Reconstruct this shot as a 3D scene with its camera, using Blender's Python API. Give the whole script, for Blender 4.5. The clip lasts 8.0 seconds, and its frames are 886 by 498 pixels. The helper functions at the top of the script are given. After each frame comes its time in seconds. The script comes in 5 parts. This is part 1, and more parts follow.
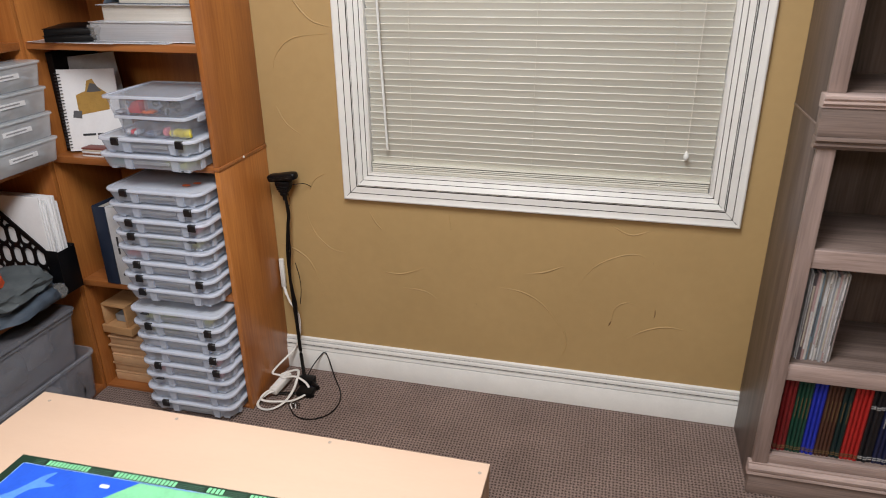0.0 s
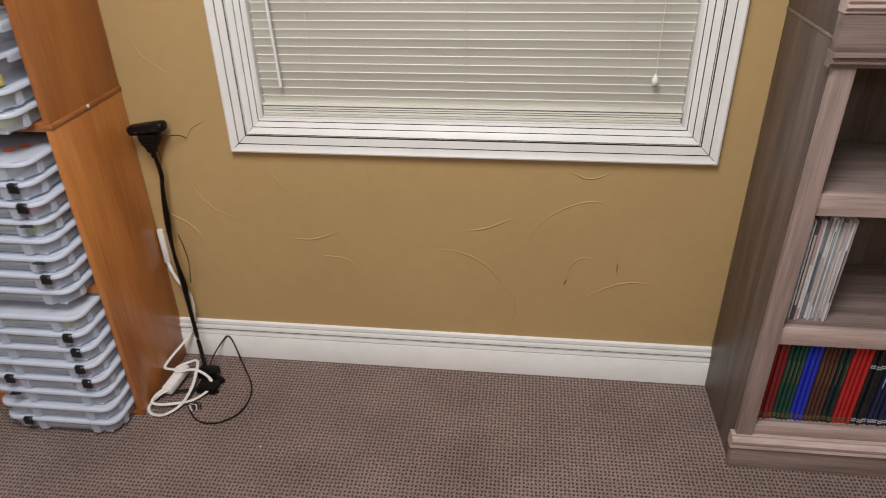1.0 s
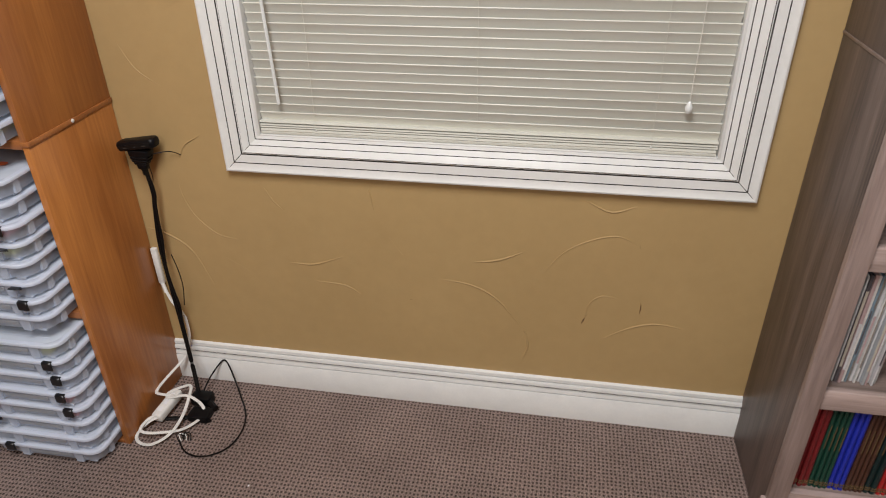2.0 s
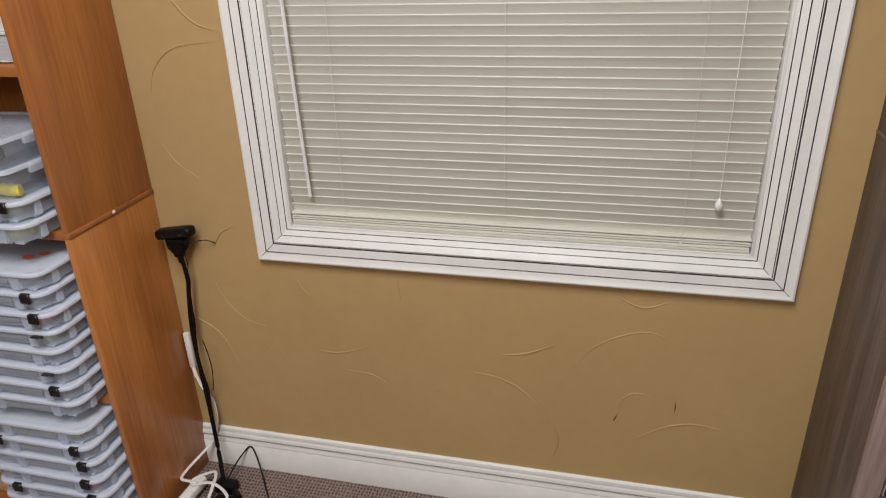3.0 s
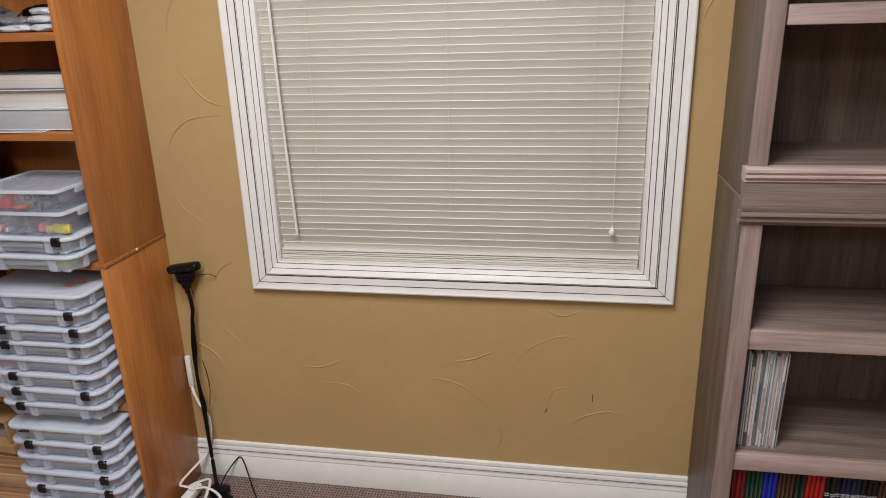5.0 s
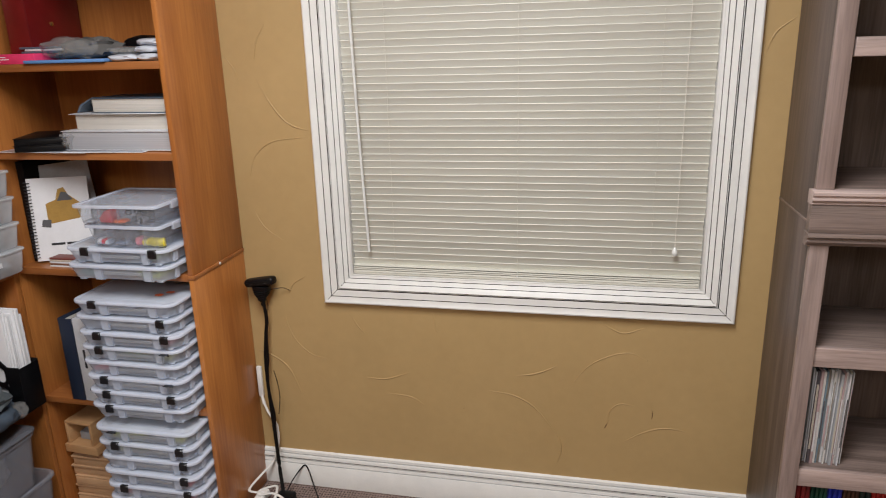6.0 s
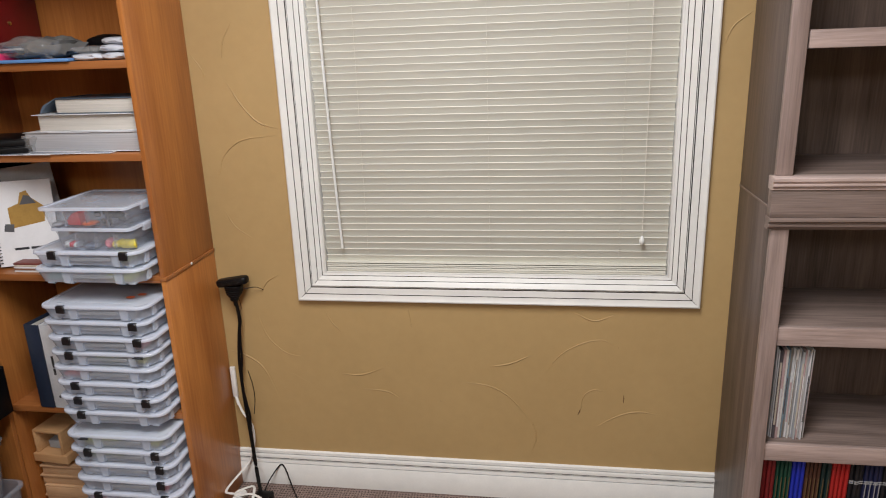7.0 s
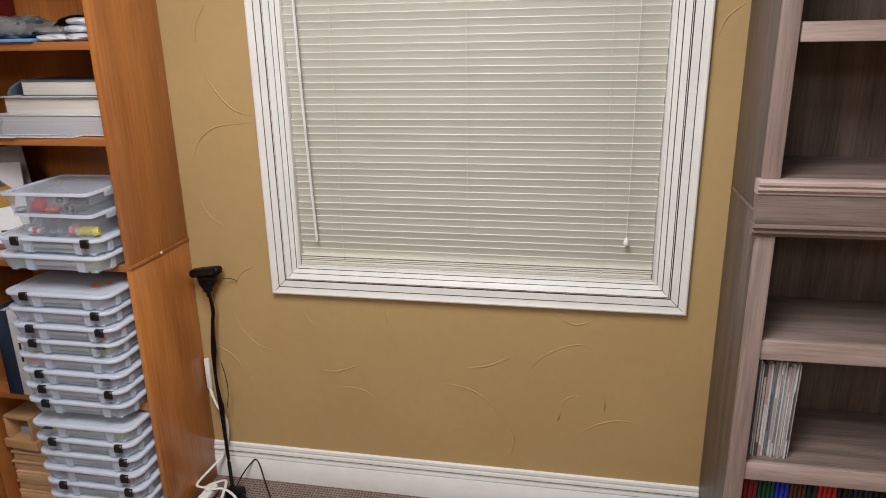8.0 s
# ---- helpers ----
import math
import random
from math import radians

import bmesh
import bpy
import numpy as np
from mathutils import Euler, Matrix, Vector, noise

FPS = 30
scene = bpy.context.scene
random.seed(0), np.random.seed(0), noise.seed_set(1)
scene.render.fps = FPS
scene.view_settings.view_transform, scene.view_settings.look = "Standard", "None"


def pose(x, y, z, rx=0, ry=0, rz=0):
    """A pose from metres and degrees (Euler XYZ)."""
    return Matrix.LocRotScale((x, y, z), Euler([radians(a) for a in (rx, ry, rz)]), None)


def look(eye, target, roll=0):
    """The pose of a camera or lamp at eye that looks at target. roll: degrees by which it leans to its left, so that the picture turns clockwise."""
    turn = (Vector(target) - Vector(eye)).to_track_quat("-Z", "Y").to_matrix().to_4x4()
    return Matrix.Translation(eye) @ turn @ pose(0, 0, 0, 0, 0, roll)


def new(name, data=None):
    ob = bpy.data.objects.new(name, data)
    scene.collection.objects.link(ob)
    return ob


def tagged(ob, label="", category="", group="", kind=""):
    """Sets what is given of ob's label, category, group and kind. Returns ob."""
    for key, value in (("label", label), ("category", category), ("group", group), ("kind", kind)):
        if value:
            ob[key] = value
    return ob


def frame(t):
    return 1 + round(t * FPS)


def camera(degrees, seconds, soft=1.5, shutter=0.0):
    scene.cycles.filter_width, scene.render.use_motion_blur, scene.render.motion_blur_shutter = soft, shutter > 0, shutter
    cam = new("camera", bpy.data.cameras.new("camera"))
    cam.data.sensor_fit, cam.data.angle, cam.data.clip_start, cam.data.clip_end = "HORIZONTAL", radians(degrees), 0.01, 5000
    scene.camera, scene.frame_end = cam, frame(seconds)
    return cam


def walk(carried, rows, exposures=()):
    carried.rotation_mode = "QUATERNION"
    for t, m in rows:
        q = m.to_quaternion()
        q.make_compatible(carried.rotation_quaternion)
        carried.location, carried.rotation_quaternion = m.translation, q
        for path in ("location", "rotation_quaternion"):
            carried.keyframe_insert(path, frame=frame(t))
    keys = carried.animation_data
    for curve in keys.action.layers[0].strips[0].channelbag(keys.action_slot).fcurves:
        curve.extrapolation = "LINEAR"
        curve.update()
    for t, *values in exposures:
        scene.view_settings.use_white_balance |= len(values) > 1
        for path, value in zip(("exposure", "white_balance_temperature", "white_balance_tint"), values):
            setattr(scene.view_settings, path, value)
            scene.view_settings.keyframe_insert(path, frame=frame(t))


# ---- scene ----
cam = camera(65.6, 8.0, soft=1.0, shutter=0.3)
PATH = [
    (0, (0.161, 0.03, 1.473), (-0.302, 1.807, 0.681), -0.7),
    (0.3, (0.139, 0.146, 1.449), (-0.338, 1.896, 0.608), -1.5),
    (0.5, (0.128, 0.234, 1.43), (-0.32, 1.96, 0.524), -2.1),
    (1, (0.061, 0.444, 1.402), (-0.162, 2.157, 0.394), -1.3),
    (1.2, (0.045, 0.494, 1.407), (-0.147, 2.196, 0.375), -1.2),
    (2.3, (0.122, 0.658, 1.414), (-0.252, 2.348, 0.412), -1.2),
    (2.5, (0.131, 0.671, 1.428), (-0.276, 2.376, 0.465), -1.5),
    (3, (0.13, 0.662, 1.449), (-0.319, 2.424, 0.616), -2.0),
    (3.5, (0.109, 0.548, 1.471), (-0.308, 2.36, 0.736), -2.9),
    (4, (0.096, 0.412, 1.482), (-0.246, 2.259, 0.795), -2.6),
    (5.3, (0.241, 0.191, 1.492), (-0.107, 2.063, 0.879), -1.3),
    (5.5, (0.231, 0.171, 1.495), (-0.141, 2.044, 0.901), -1.3),
    (6, (0.124, 0.11, 1.5), (-0.295, 1.983, 0.937), -1.6),
    (6.5, (0.066, 0.064, 1.499), (-0.326, 1.937, 0.919), -2.3),
    (7, (0.084, 0.074, 1.495), (-0.216, 1.967, 0.925), -2.1),
    (7.5, (0.146, 0.135, 1.488), (-0.163, 2.019, 0.891), -1.3),
    (8, (0.213, 0.181, 1.487), (-0.157, 2.054, 0.89), -1.1),
]
walk(cam, [(t, look(eye, target, roll)) for t, eye, target, roll in PATH],
     exposures=((0.0, -0.05), (1.0, -0.05), (2.5, -0.06), (3.0, -0.18), (3.5, -0.20), (4.0, -0.20), (5.5, -0.07), (6.0, -0.06), (7.0, -0.02), (7.5, -0.05), (8.0, -0.06)))

# ---- light ----
world = bpy.data.worlds.new("sky")
scene.world = world
world.use_nodes = True
wn = world.node_tree.nodes
sky = wn.new("ShaderNodeTexSky")
sky.sky_type, sky.sun_disc = "NISHITA", False
sky.sun_elevation, sky.sun_rotation = radians(12), radians(150)
world.node_tree.links.new(sky.outputs[0], wn["Background"].inputs[0])
wn["Background"].inputs[1].default_value = 0.05


def ceiling_lamp(x, y, sx, sy, watts):
    data = bpy.data.lights.new("ceiling_light", "AREA")
    data.shape, data.size, data.size_y, data.energy = "RECTANGLE", sx, sy, watts
    data.color = (0.995, 0.99, 0.998)
    ob = new("ceiling_light", data)
    ob.matrix_world = pose(x, y, 2.49, 0, 0, 0)
    return ob


ceiling_lamp(-0.22, 0.55, 0.6, 1.2, 62)
ceiling_lamp(-0.22, -1.8, 0.6, 1.2, 53)
scene.view_settings.exposure = 0.0


# ---- materials ----
def socket(node, name, value):
    node.inputs[name].default_value = value


def material(name, colour, rough=0.5, metal=0.0, dark=None, scale=(20, 20, 20), fine=(200, 200, 200), fine_amount=0.25,
             bump=0.1, bump_scale=None, coat=0.0, vary=0.0, detail=6.0, spec=0.5):
    """A surface with broad and fine noise between two colours, and a relief."""
    m = bpy.data.materials.new(name)
    m.use_nodes = True
    nt = m.node_tree
    n, l = nt.nodes, nt.links
    b = n["Principled BSDF"]
    socket(b, "Roughness", rough)
    socket(b, "Metallic", metal)
    socket(b, "Coat Weight", coat)
    socket(b, "Specular IOR Level", spec)
    co = n.new("ShaderNodeTexCoord")
    info = n.new("ShaderNodeObjectInfo")
    add = n.new("ShaderNodeVectorMath")
    add.operation = "MULTIPLY_ADD"
    l.new(info.outputs["Random"], add.inputs[0])
    add.inputs[1].default_value = (7.3, 3.1, 5.7)
    l.new(co.outputs["Object"], add.inputs[2])

    def noise_of(sc, det):
        mp = n.new("ShaderNodeMapping")
        mp.inputs["Scale"].default_value = sc
        l.new(add.outputs[0], mp.inputs[0])
        t = n.new("ShaderNodeTexNoise")
        t.inputs["Scale"].default_value = 1.0
        t.inputs["Detail"].default_value = det
        t.inputs["Roughness"].default_value = 0.6
        l.new(mp.outputs[0], t.inputs[0])
        return t.outputs[0]

    broad, small = noise_of(scale, detail), noise_of(fine, 3.0)
    mix = n.new("ShaderNodeMix")
    mix.data_type = "FLOAT"
    mix.inputs[0].default_value = fine_amount
    l.new(broad, mix.inputs[2])
    l.new(small, mix.inputs[3])
    ramp = n.new("ShaderNodeValToRGB")
    d = dark or tuple(c * 0.8 for c in colour)
    ramp.color_ramp.elements[0].position, ramp.color_ramp.elements[0].color = 0.36, (*d, 1)
    ramp.color_ramp.elements[1].position, ramp.color_ramp.elements[1].color = 0.64, (*colour, 1)
    l.new(mix.outputs[0], ramp.inputs[0])
    out = ramp.outputs[0]
    if vary:
        hsv = n.new("ShaderNodeHueSaturation")
        mr = n.new("ShaderNodeMapRange")
        mr.inputs[3].default_value, mr.inputs[4].default_value = 1 - vary, 1 + vary
        l.new(info.outputs["Random"], mr.inputs[0])
        l.new(mr.outputs[0], hsv.inputs["Value"])
        l.new(out, hsv.inputs["Color"])
        out = hsv.outputs[0]
    l.new(out, b.inputs["Base Color"])
    if bump:
        bp = n.new("ShaderNodeBump")
        bp.inputs["Strength"].default_value = bump
        bp.inputs["Distance"].default_value = 0.002
        l.new(noise_of(bump_scale, 4.0) if bump_scale else small, bp.inputs["Height"])
        l.new(bp.outputs[0], b.inputs["Normal"])
    return m


def clear_plastic(name, colour, see=0.5, rough=0.25):
    """Frosted polypropylene: part lets through, part scatters, with a soft gloss."""
    m = bpy.data.materials.new(name)
    m.use_nodes = True
    nt = m.node_tree
    n, l = nt.nodes, nt.links
    b = n["Principled BSDF"]
    socket(b, "Base Color", (*colour, 1))
    socket(b, "Roughness", rough)
    tr = n.new("ShaderNodeBsdfTransparent")
    tr.inputs[0].default_value = (0.93, 0.95, 0.97, 1)
    co = n.new("ShaderNodeTexCoord")
    t = n.new("ShaderNodeTexNoise")
    t.inputs["Scale"].default_value, t.inputs["Detail"].default_value = 14.0, 4.0
    l.new(co.outputs["Object"], t.inputs[0])
    mr = n.new("ShaderNodeMapRange")
    mr.inputs[3].default_value, mr.inputs[4].default_value = see - 0.12, see + 0.12
    l.new(t.outputs[0], mr.inputs[0])
    mx = n.new("ShaderNodeMixShader")
    l.new(mr.outputs[0], mx.inputs[0])
    l.new(b.outputs[0], mx.inputs[1])
    l.new(tr.outputs[0], mx.inputs[2])
    l.new(mx.outputs[0], n["Material Output"].inputs[0])
    return m


def carpet_material():
    """Loop pile: painted shade in staggered dark pits between loops, yarn flecks and broad wear."""
    m = bpy.data.materials.new("loop carpet")
    m.use_nodes = True
    nt = m.node_tree
    n, l = nt.nodes, nt.links
    b = n["Principled BSDF"]
    socket(b, "Roughness", 0.95)
    socket(b, "Specular IOR Level", 0.1)
    co = n.new("ShaderNodeTexCoord")

    def mapped(scale):
        mp = n.new("ShaderNodeMapping")
        mp.inputs["Scale"].default_value = scale
        l.new(co.outputs["Object"], mp.inputs[0])
        return mp.outputs[0]

    def noisy(scale, detail):
        t = n.new("ShaderNodeTexNoise")
        t.inputs["Scale"].default_value, t.inputs["Detail"].default_value = 1.0, detail
        l.new(mapped(scale), t.inputs[0])
        return t.outputs[0]

    def ranged(value, lo, hi, to_lo, to_hi):
        mr = n.new("ShaderNodeMapRange")
        for k, x in zip((1, 2, 3, 4), (lo, hi, to_lo, to_hi)):
            mr.inputs[k].default_value = x
        l.new(value, mr.inputs[0])
        return mr.outputs[0]

    def maths(op, a, c):
        q = n.new("ShaderNodeMath")
        q.operation = op
        l.new(a, q.inputs[0])
        l.new(c, q.inputs[1])
        return q.outputs[0]

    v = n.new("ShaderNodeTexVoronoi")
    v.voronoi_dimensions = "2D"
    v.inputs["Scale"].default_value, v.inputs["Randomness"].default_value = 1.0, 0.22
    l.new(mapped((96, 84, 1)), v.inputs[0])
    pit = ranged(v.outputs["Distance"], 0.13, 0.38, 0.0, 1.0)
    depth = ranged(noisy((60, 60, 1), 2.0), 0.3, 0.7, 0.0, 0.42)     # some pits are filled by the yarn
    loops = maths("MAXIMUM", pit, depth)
    yarn = ranged(noisy((420, 150, 1), 3.0), 0.3, 0.7, 0.58, 1.42)
    broad = ranged(noisy((5, 5, 1), 5.0), 0.3, 0.7, 0.86, 1.14)
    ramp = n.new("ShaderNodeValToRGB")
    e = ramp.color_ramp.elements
    # near-black end of the ramp paints the shade down between the loops
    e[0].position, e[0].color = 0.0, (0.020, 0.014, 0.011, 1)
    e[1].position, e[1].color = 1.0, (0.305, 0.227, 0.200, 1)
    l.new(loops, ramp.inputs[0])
    hsv = n.new("ShaderNodeHueSaturation")
    l.new(maths("MULTIPLY", yarn, broad), hsv.inputs["Value"])
    l.new(ramp.outputs[0], hsv.inputs["Color"])
    l.new(hsv.outputs[0], b.inputs["Base Color"])
    bp = n.new("ShaderNodeBump")
    bp.inputs["Strength"].default_value, bp.inputs["Distance"].default_value = 0.8, 0.004
    l.new(maths("MULTIPLY", loops, yarn), bp.inputs["Height"])
    l.new(bp.outputs[0], b.inputs["Normal"])
    return m


def glass_material():
    m = bpy.data.materials.new("window glass")
    m.use_nodes = True
    b = m.node_tree.nodes["Principled BSDF"]
    socket(b, "Roughness", 0.02)
    socket(b, "Transmission Weight", 1.0)
    socket(b, "IOR", 1.45)
    return m


WALL = material("tan wall paint", (0.46, 0.315, 0.140), 0.62, dark=(0.410, 0.277, 0.120), scale=(1.6, 1.6, 1.6), fine=(28, 28, 28),
                fine_amount=0.25, bump=0.10, bump_scale=(45, 45, 45))
CEIL = material("ceiling paint", (0.8, 0.78, 0.74), 0.9, bump=0.1)
CARPET = carpet_material()
TRIM = material("white trim paint", (0.79, 0.79, 0.765), 0.36, dark=(0.72, 0.72, 0.70), scale=(12, 12, 12), fine=(160, 160, 160), bump=0.04)
# the shade inside narrow grooves is put into this dark colour; lenses share it
SEAM = material("seam with painted shade", (0.045, 0.038, 0.032), 0.9, bump=0.0)
SLAT = material("cream blind slat", (0.665, 0.655, 0.585), 0.40, dark=(0.62, 0.612, 0.545), scale=(3, 30, 30), bump=0.0)
CORD = material("white cord", (0.8, 0.77, 0.7), 0.6, bump=0.0)
WAND = material("white plastic wand", (0.82, 0.84, 0.82), 0.25, bump=0.0)
ORANGE_Z = material("orange oak laminate upright", (0.50, 0.195, 0.050), 0.32, dark=(0.315, 0.104, 0.025), scale=(9, 9, 1.5), fine=(120, 120, 6),
                    fine_amount=0.36, bump=0.05, vary=0.05)
ORANGE_X = material("orange oak laminate shelf", (0.40, 0.152, 0.045), 0.36, dark=(0.26, 0.086, 0.024), scale=(1.1, 15, 15), fine=(5, 150, 150),
                    fine_amount=0.45, bump=0.05, vary=0.05)
# sides and back: their shade is put into a darker colour than the face
GREY_Z = material("weathered grey-brown laminate upright, painted shade", (0.172, 0.126, 0.108), 0.46, dark=(0.045, 0.032, 0.026), scale=(15, 15, 1.3),
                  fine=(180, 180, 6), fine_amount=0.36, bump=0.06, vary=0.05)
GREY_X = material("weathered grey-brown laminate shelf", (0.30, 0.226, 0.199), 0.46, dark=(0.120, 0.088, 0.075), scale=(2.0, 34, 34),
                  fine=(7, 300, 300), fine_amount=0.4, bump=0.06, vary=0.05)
# highlights on lips, rails and mouldings are put into these two paler colours
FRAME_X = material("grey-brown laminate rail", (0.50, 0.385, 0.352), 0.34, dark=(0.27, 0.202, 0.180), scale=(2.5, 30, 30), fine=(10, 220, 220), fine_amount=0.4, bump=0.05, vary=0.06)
EDGE_X = material("laminate moulding with painted highlight", (0.64, 0.51, 0.475), 0.30, dark=(0.38, 0.29, 0.262), scale=(3, 30, 30), fine=(10, 220, 220), fine_amount=0.4, bump=0.05)
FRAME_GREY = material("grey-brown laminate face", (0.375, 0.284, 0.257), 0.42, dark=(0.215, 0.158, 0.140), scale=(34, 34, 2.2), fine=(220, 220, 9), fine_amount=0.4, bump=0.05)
PLASTIC = clear_plastic("frosted clear plastic", (0.72, 0.78, 0.90), 0.60)
CLEAR = clear_plastic("clear box plastic", (0.82, 0.87, 0.97), 0.76, 0.12)
CLEAR_LID = clear_plastic("clear lid plastic", (0.82, 0.86, 0.95), 0.60, 0.15)
RIM = clear_plastic("milky rim plastic", (0.80, 0.85, 0.97), 0.38, 0.16)
RECESS = clear_plastic("grip recess plastic", (0.44, 0.46, 0.50), 0.45, 0.3)
DRAWER = clear_plastic("cloudy drawer plastic", (0.84, 0.87, 0.90), 0.50, 0.2)
LID = clear_plastic("frosted lid plastic", (0.80, 0.85, 0.95), 0.44, 0.16)
TOTE = clear_plastic("smoky clear tote plastic", (0.40, 0.41, 0.46), 0.62, 0.10)
BAG = clear_plastic("thin plastic bag", (0.42, 0.41, 0.40), 0.66, 0.1)
BLACK = material("black plastic", (0.004, 0.004, 0.005), 0.42, bump=0.05, spec=0.22)
CABLE = material("black rubber cable", (0.006, 0.005, 0.005), 0.45, bump=0.0, spec=0.22)
WHITE_P = material("white plastic", (0.82, 0.81, 0.78), 0.4, bump=0.02)
PAPER = material("white paper", (0.80, 0.80, 0.82), 0.7, dark=(0.74, 0.74, 0.76), bump=0.0)
PAGES_GREY = material("grey page edges", (0.46, 0.46, 0.48), 0.6, dark=(0.36, 0.36, 0.38), scale=(2, 2, 500), fine=(3, 3, 900), fine_amount=0.5, bump=0.1)
PAGES = material("book page edges", (0.66, 0.63, 0.58), 0.8, dark=(0.48, 0.46, 0.42), scale=(2, 2, 500), fine=(3, 3, 900), fine_amount=0.5, bump=0.1)
NAVY = material("navy binder vinyl", (0.018, 0.028, 0.055), 0.45, bump=0.1)
WHITE_V = material("white binder vinyl", (0.74, 0.75, 0.78), 0.4, bump=0.05)
RED_V = material("red binder vinyl", (0.16, 0.007, 0.008), 0.4, bump=0.1)
PINK = material("pink carton", (0.85, 0.05, 0.17), 0.5, bump=0.0)
BLUE_F = material("blue folder card", (0.13, 0.30, 0.62), 0.5, bump=0.0)
GOLD = material("brass", (0.8, 0.55, 0.2), 0.3, metal=1.0, bump=0.0)
TABLE = material("pale birch laminate", (0.56, 0.405, 0.300), 0.5, dark=(0.535, 0.38, 0.28), scale=(3, 12, 12), fine=(60, 200, 200), bump=0.03)
PINE = material("pale pine", (0.56, 0.33, 0.16), 0.6, dark=(0.43, 0.235, 0.105), scale=(3, 30, 30), fine=(10, 200, 200), bump=0.08)
CARD = material("tan cardboard", (0.60, 0.375, 0.21), 0.8, dark=(0.50, 0.30, 0.16), scale=(8, 8, 8), fine=(8, 8, 300), bump=0.1, vary=0.12)
CLOTH = material("grey-blue cloth", (0.125, 0.145, 0.155), 0.7, dark=(0.055, 0.068, 0.075), scale=(9, 9, 9), fine=(300, 300, 300), bump=0.4)
CLOTH2 = material("slate cloth", (0.085, 0.115, 0.155), 0.7, dark=(0.04, 0.055, 0.078), scale=(9, 9, 9), fine=(300, 300, 300), bump=0.4)
INK = material("dark print", (0.03, 0.03, 0.035), 0.7, bump=0.0)


def plain(name, c, rough=0.5):
    return material(name, c, rough, scale=(25, 25, 25), bump=0.05)


# ---- building helpers ----
BASE = Vector((0, 0, 0))


def thing(name, at, label, category, group="", kind="", turn=0.0, local=False):
    """An Empty at the base of a thing. Its parts are given in world metres, or in its own with local."""
    global BASE
    ob = new(name)
    ob.empty_display_size = 0.05
    ob.matrix_world = pose(*at, 0, 0, turn)
    BASE = Vector((0, 0, 0)) if local else Vector(at)
    return tagged(ob, label, category, group, kind)


def smooth(me, angle=40):
    me.shade_smooth()
    me.set_sharp_from_angle(angle=radians(angle))


def finish(name, bm, mats, keep=False):
    me = bpy.data.meshes.new(name)
    bmesh.ops.recalc_face_normals(bm, faces=bm.faces)
    bm.to_mesh(me)
    bm.free()
    for m in (mats if isinstance(mats, (list, tuple)) else [mats]):
        me.materials.append(m)
    smooth(me)
    return me


def part(name, bm, mats, parent, label=""):
    if not isinstance(bm, bpy.types.Mesh):
        bmesh.ops.translate(bm, verts=bm.verts, vec=-BASE)
        bm = finish(name, bm, mats)
    ob = new(name, bm)
    ob.parent = parent
    return tagged(ob, label)


def solid(name, bm, mats, label, category, kind="", group=""):
    ob = new(name, finish(name, bm, mats))
    return tagged(ob, label, category, group, kind)


def block(lo, hi, bevel=0.002, seg=2, bm=None, turn=None):
    """A box with eased edges."""
    bm = bm or bmesh.new()
    lo, hi = Vector(lo), Vector(hi)
    r = bmesh.ops.create_cube(bm, size=1.0)
    vs = r["verts"]
    for v in vs:
        v.co = Vector([(lo[i] + hi[i]) / 2 + v.co[i] * (hi[i] - lo[i]) for i in range(3)])
    if bevel:
        es = list({e for v in vs for e in v.link_edges})
        out = bmesh.ops.bevel(bm, geom=es, offset=min(bevel, 0.45 * min(hi - lo)), segments=seg, affect="EDGES", profile=0.5)
        vs = list({v for f in out["faces"] for v in f.verts} | {v for v in vs if v.is_valid})
    if turn is not None:
        bmesh.ops.transform(bm, matrix=turn, verts=vs)
    return bm


def spun(pts, steps=6):
    """A smooth line through the points."""
    p = [Vector(q) for q in pts]
    if len(p) < 3:
        return p
    ext = [2 * p[0] - p[1]] + p + [2 * p[-1] - p[-2]]
    out = []
    for i in range(1, len(ext) - 2):
        a, b, c, d = ext[i - 1:i + 3]
        for k in range(steps):
            t = k / steps
            out.append(0.5 * ((2 * b) + (c - a) * t + (2 * a - 5 * b + 4 * c - d) * t * t + (3 * b - a - 3 * c + d) * t ** 3))
    return out + [p[-1]]


def tube(pts, radius, sides=8, steps=6, taper=False, flat=1.0, bm=None, up=(0, 0, 1)):
    """A round cord through the points."""
    bm = bm or bmesh.new()
    line = spun(pts, steps)
    n, rings = len(line), []
    for i, q in enumerate(line):
        t = (line[min(i + 1, n - 1)] - line[max(i - 1, 0)]).normalized()
        ref = Vector(up)
        if abs(t.dot(ref)) > 0.95:
            ref = Vector((0, 1, 0)) if abs(t.y) < 0.9 else Vector((1, 0, 0))
        a = t.cross(ref).normalized()
        b = a.cross(t)
        r = radius * (max(0.15, math.sin(math.pi * i / (n - 1)) ** 0.6) if taper else 1)
        rings.append([bm.verts.new(q + r * (math.cos(2 * math.pi * k / sides) * a + flat * math.sin(2 * math.pi * k / sides) * b)) for k in range(sides)])
    for r0, r1 in zip(rings, rings[1:]):
        for k in range(sides):
            bm.faces.new((r0[k], r0[(k + 1) % sides], r1[(k + 1) % sides], r1[k]))
    bm.faces.new(rings[0])
    bm.faces.new(rings[-1])
    return bm


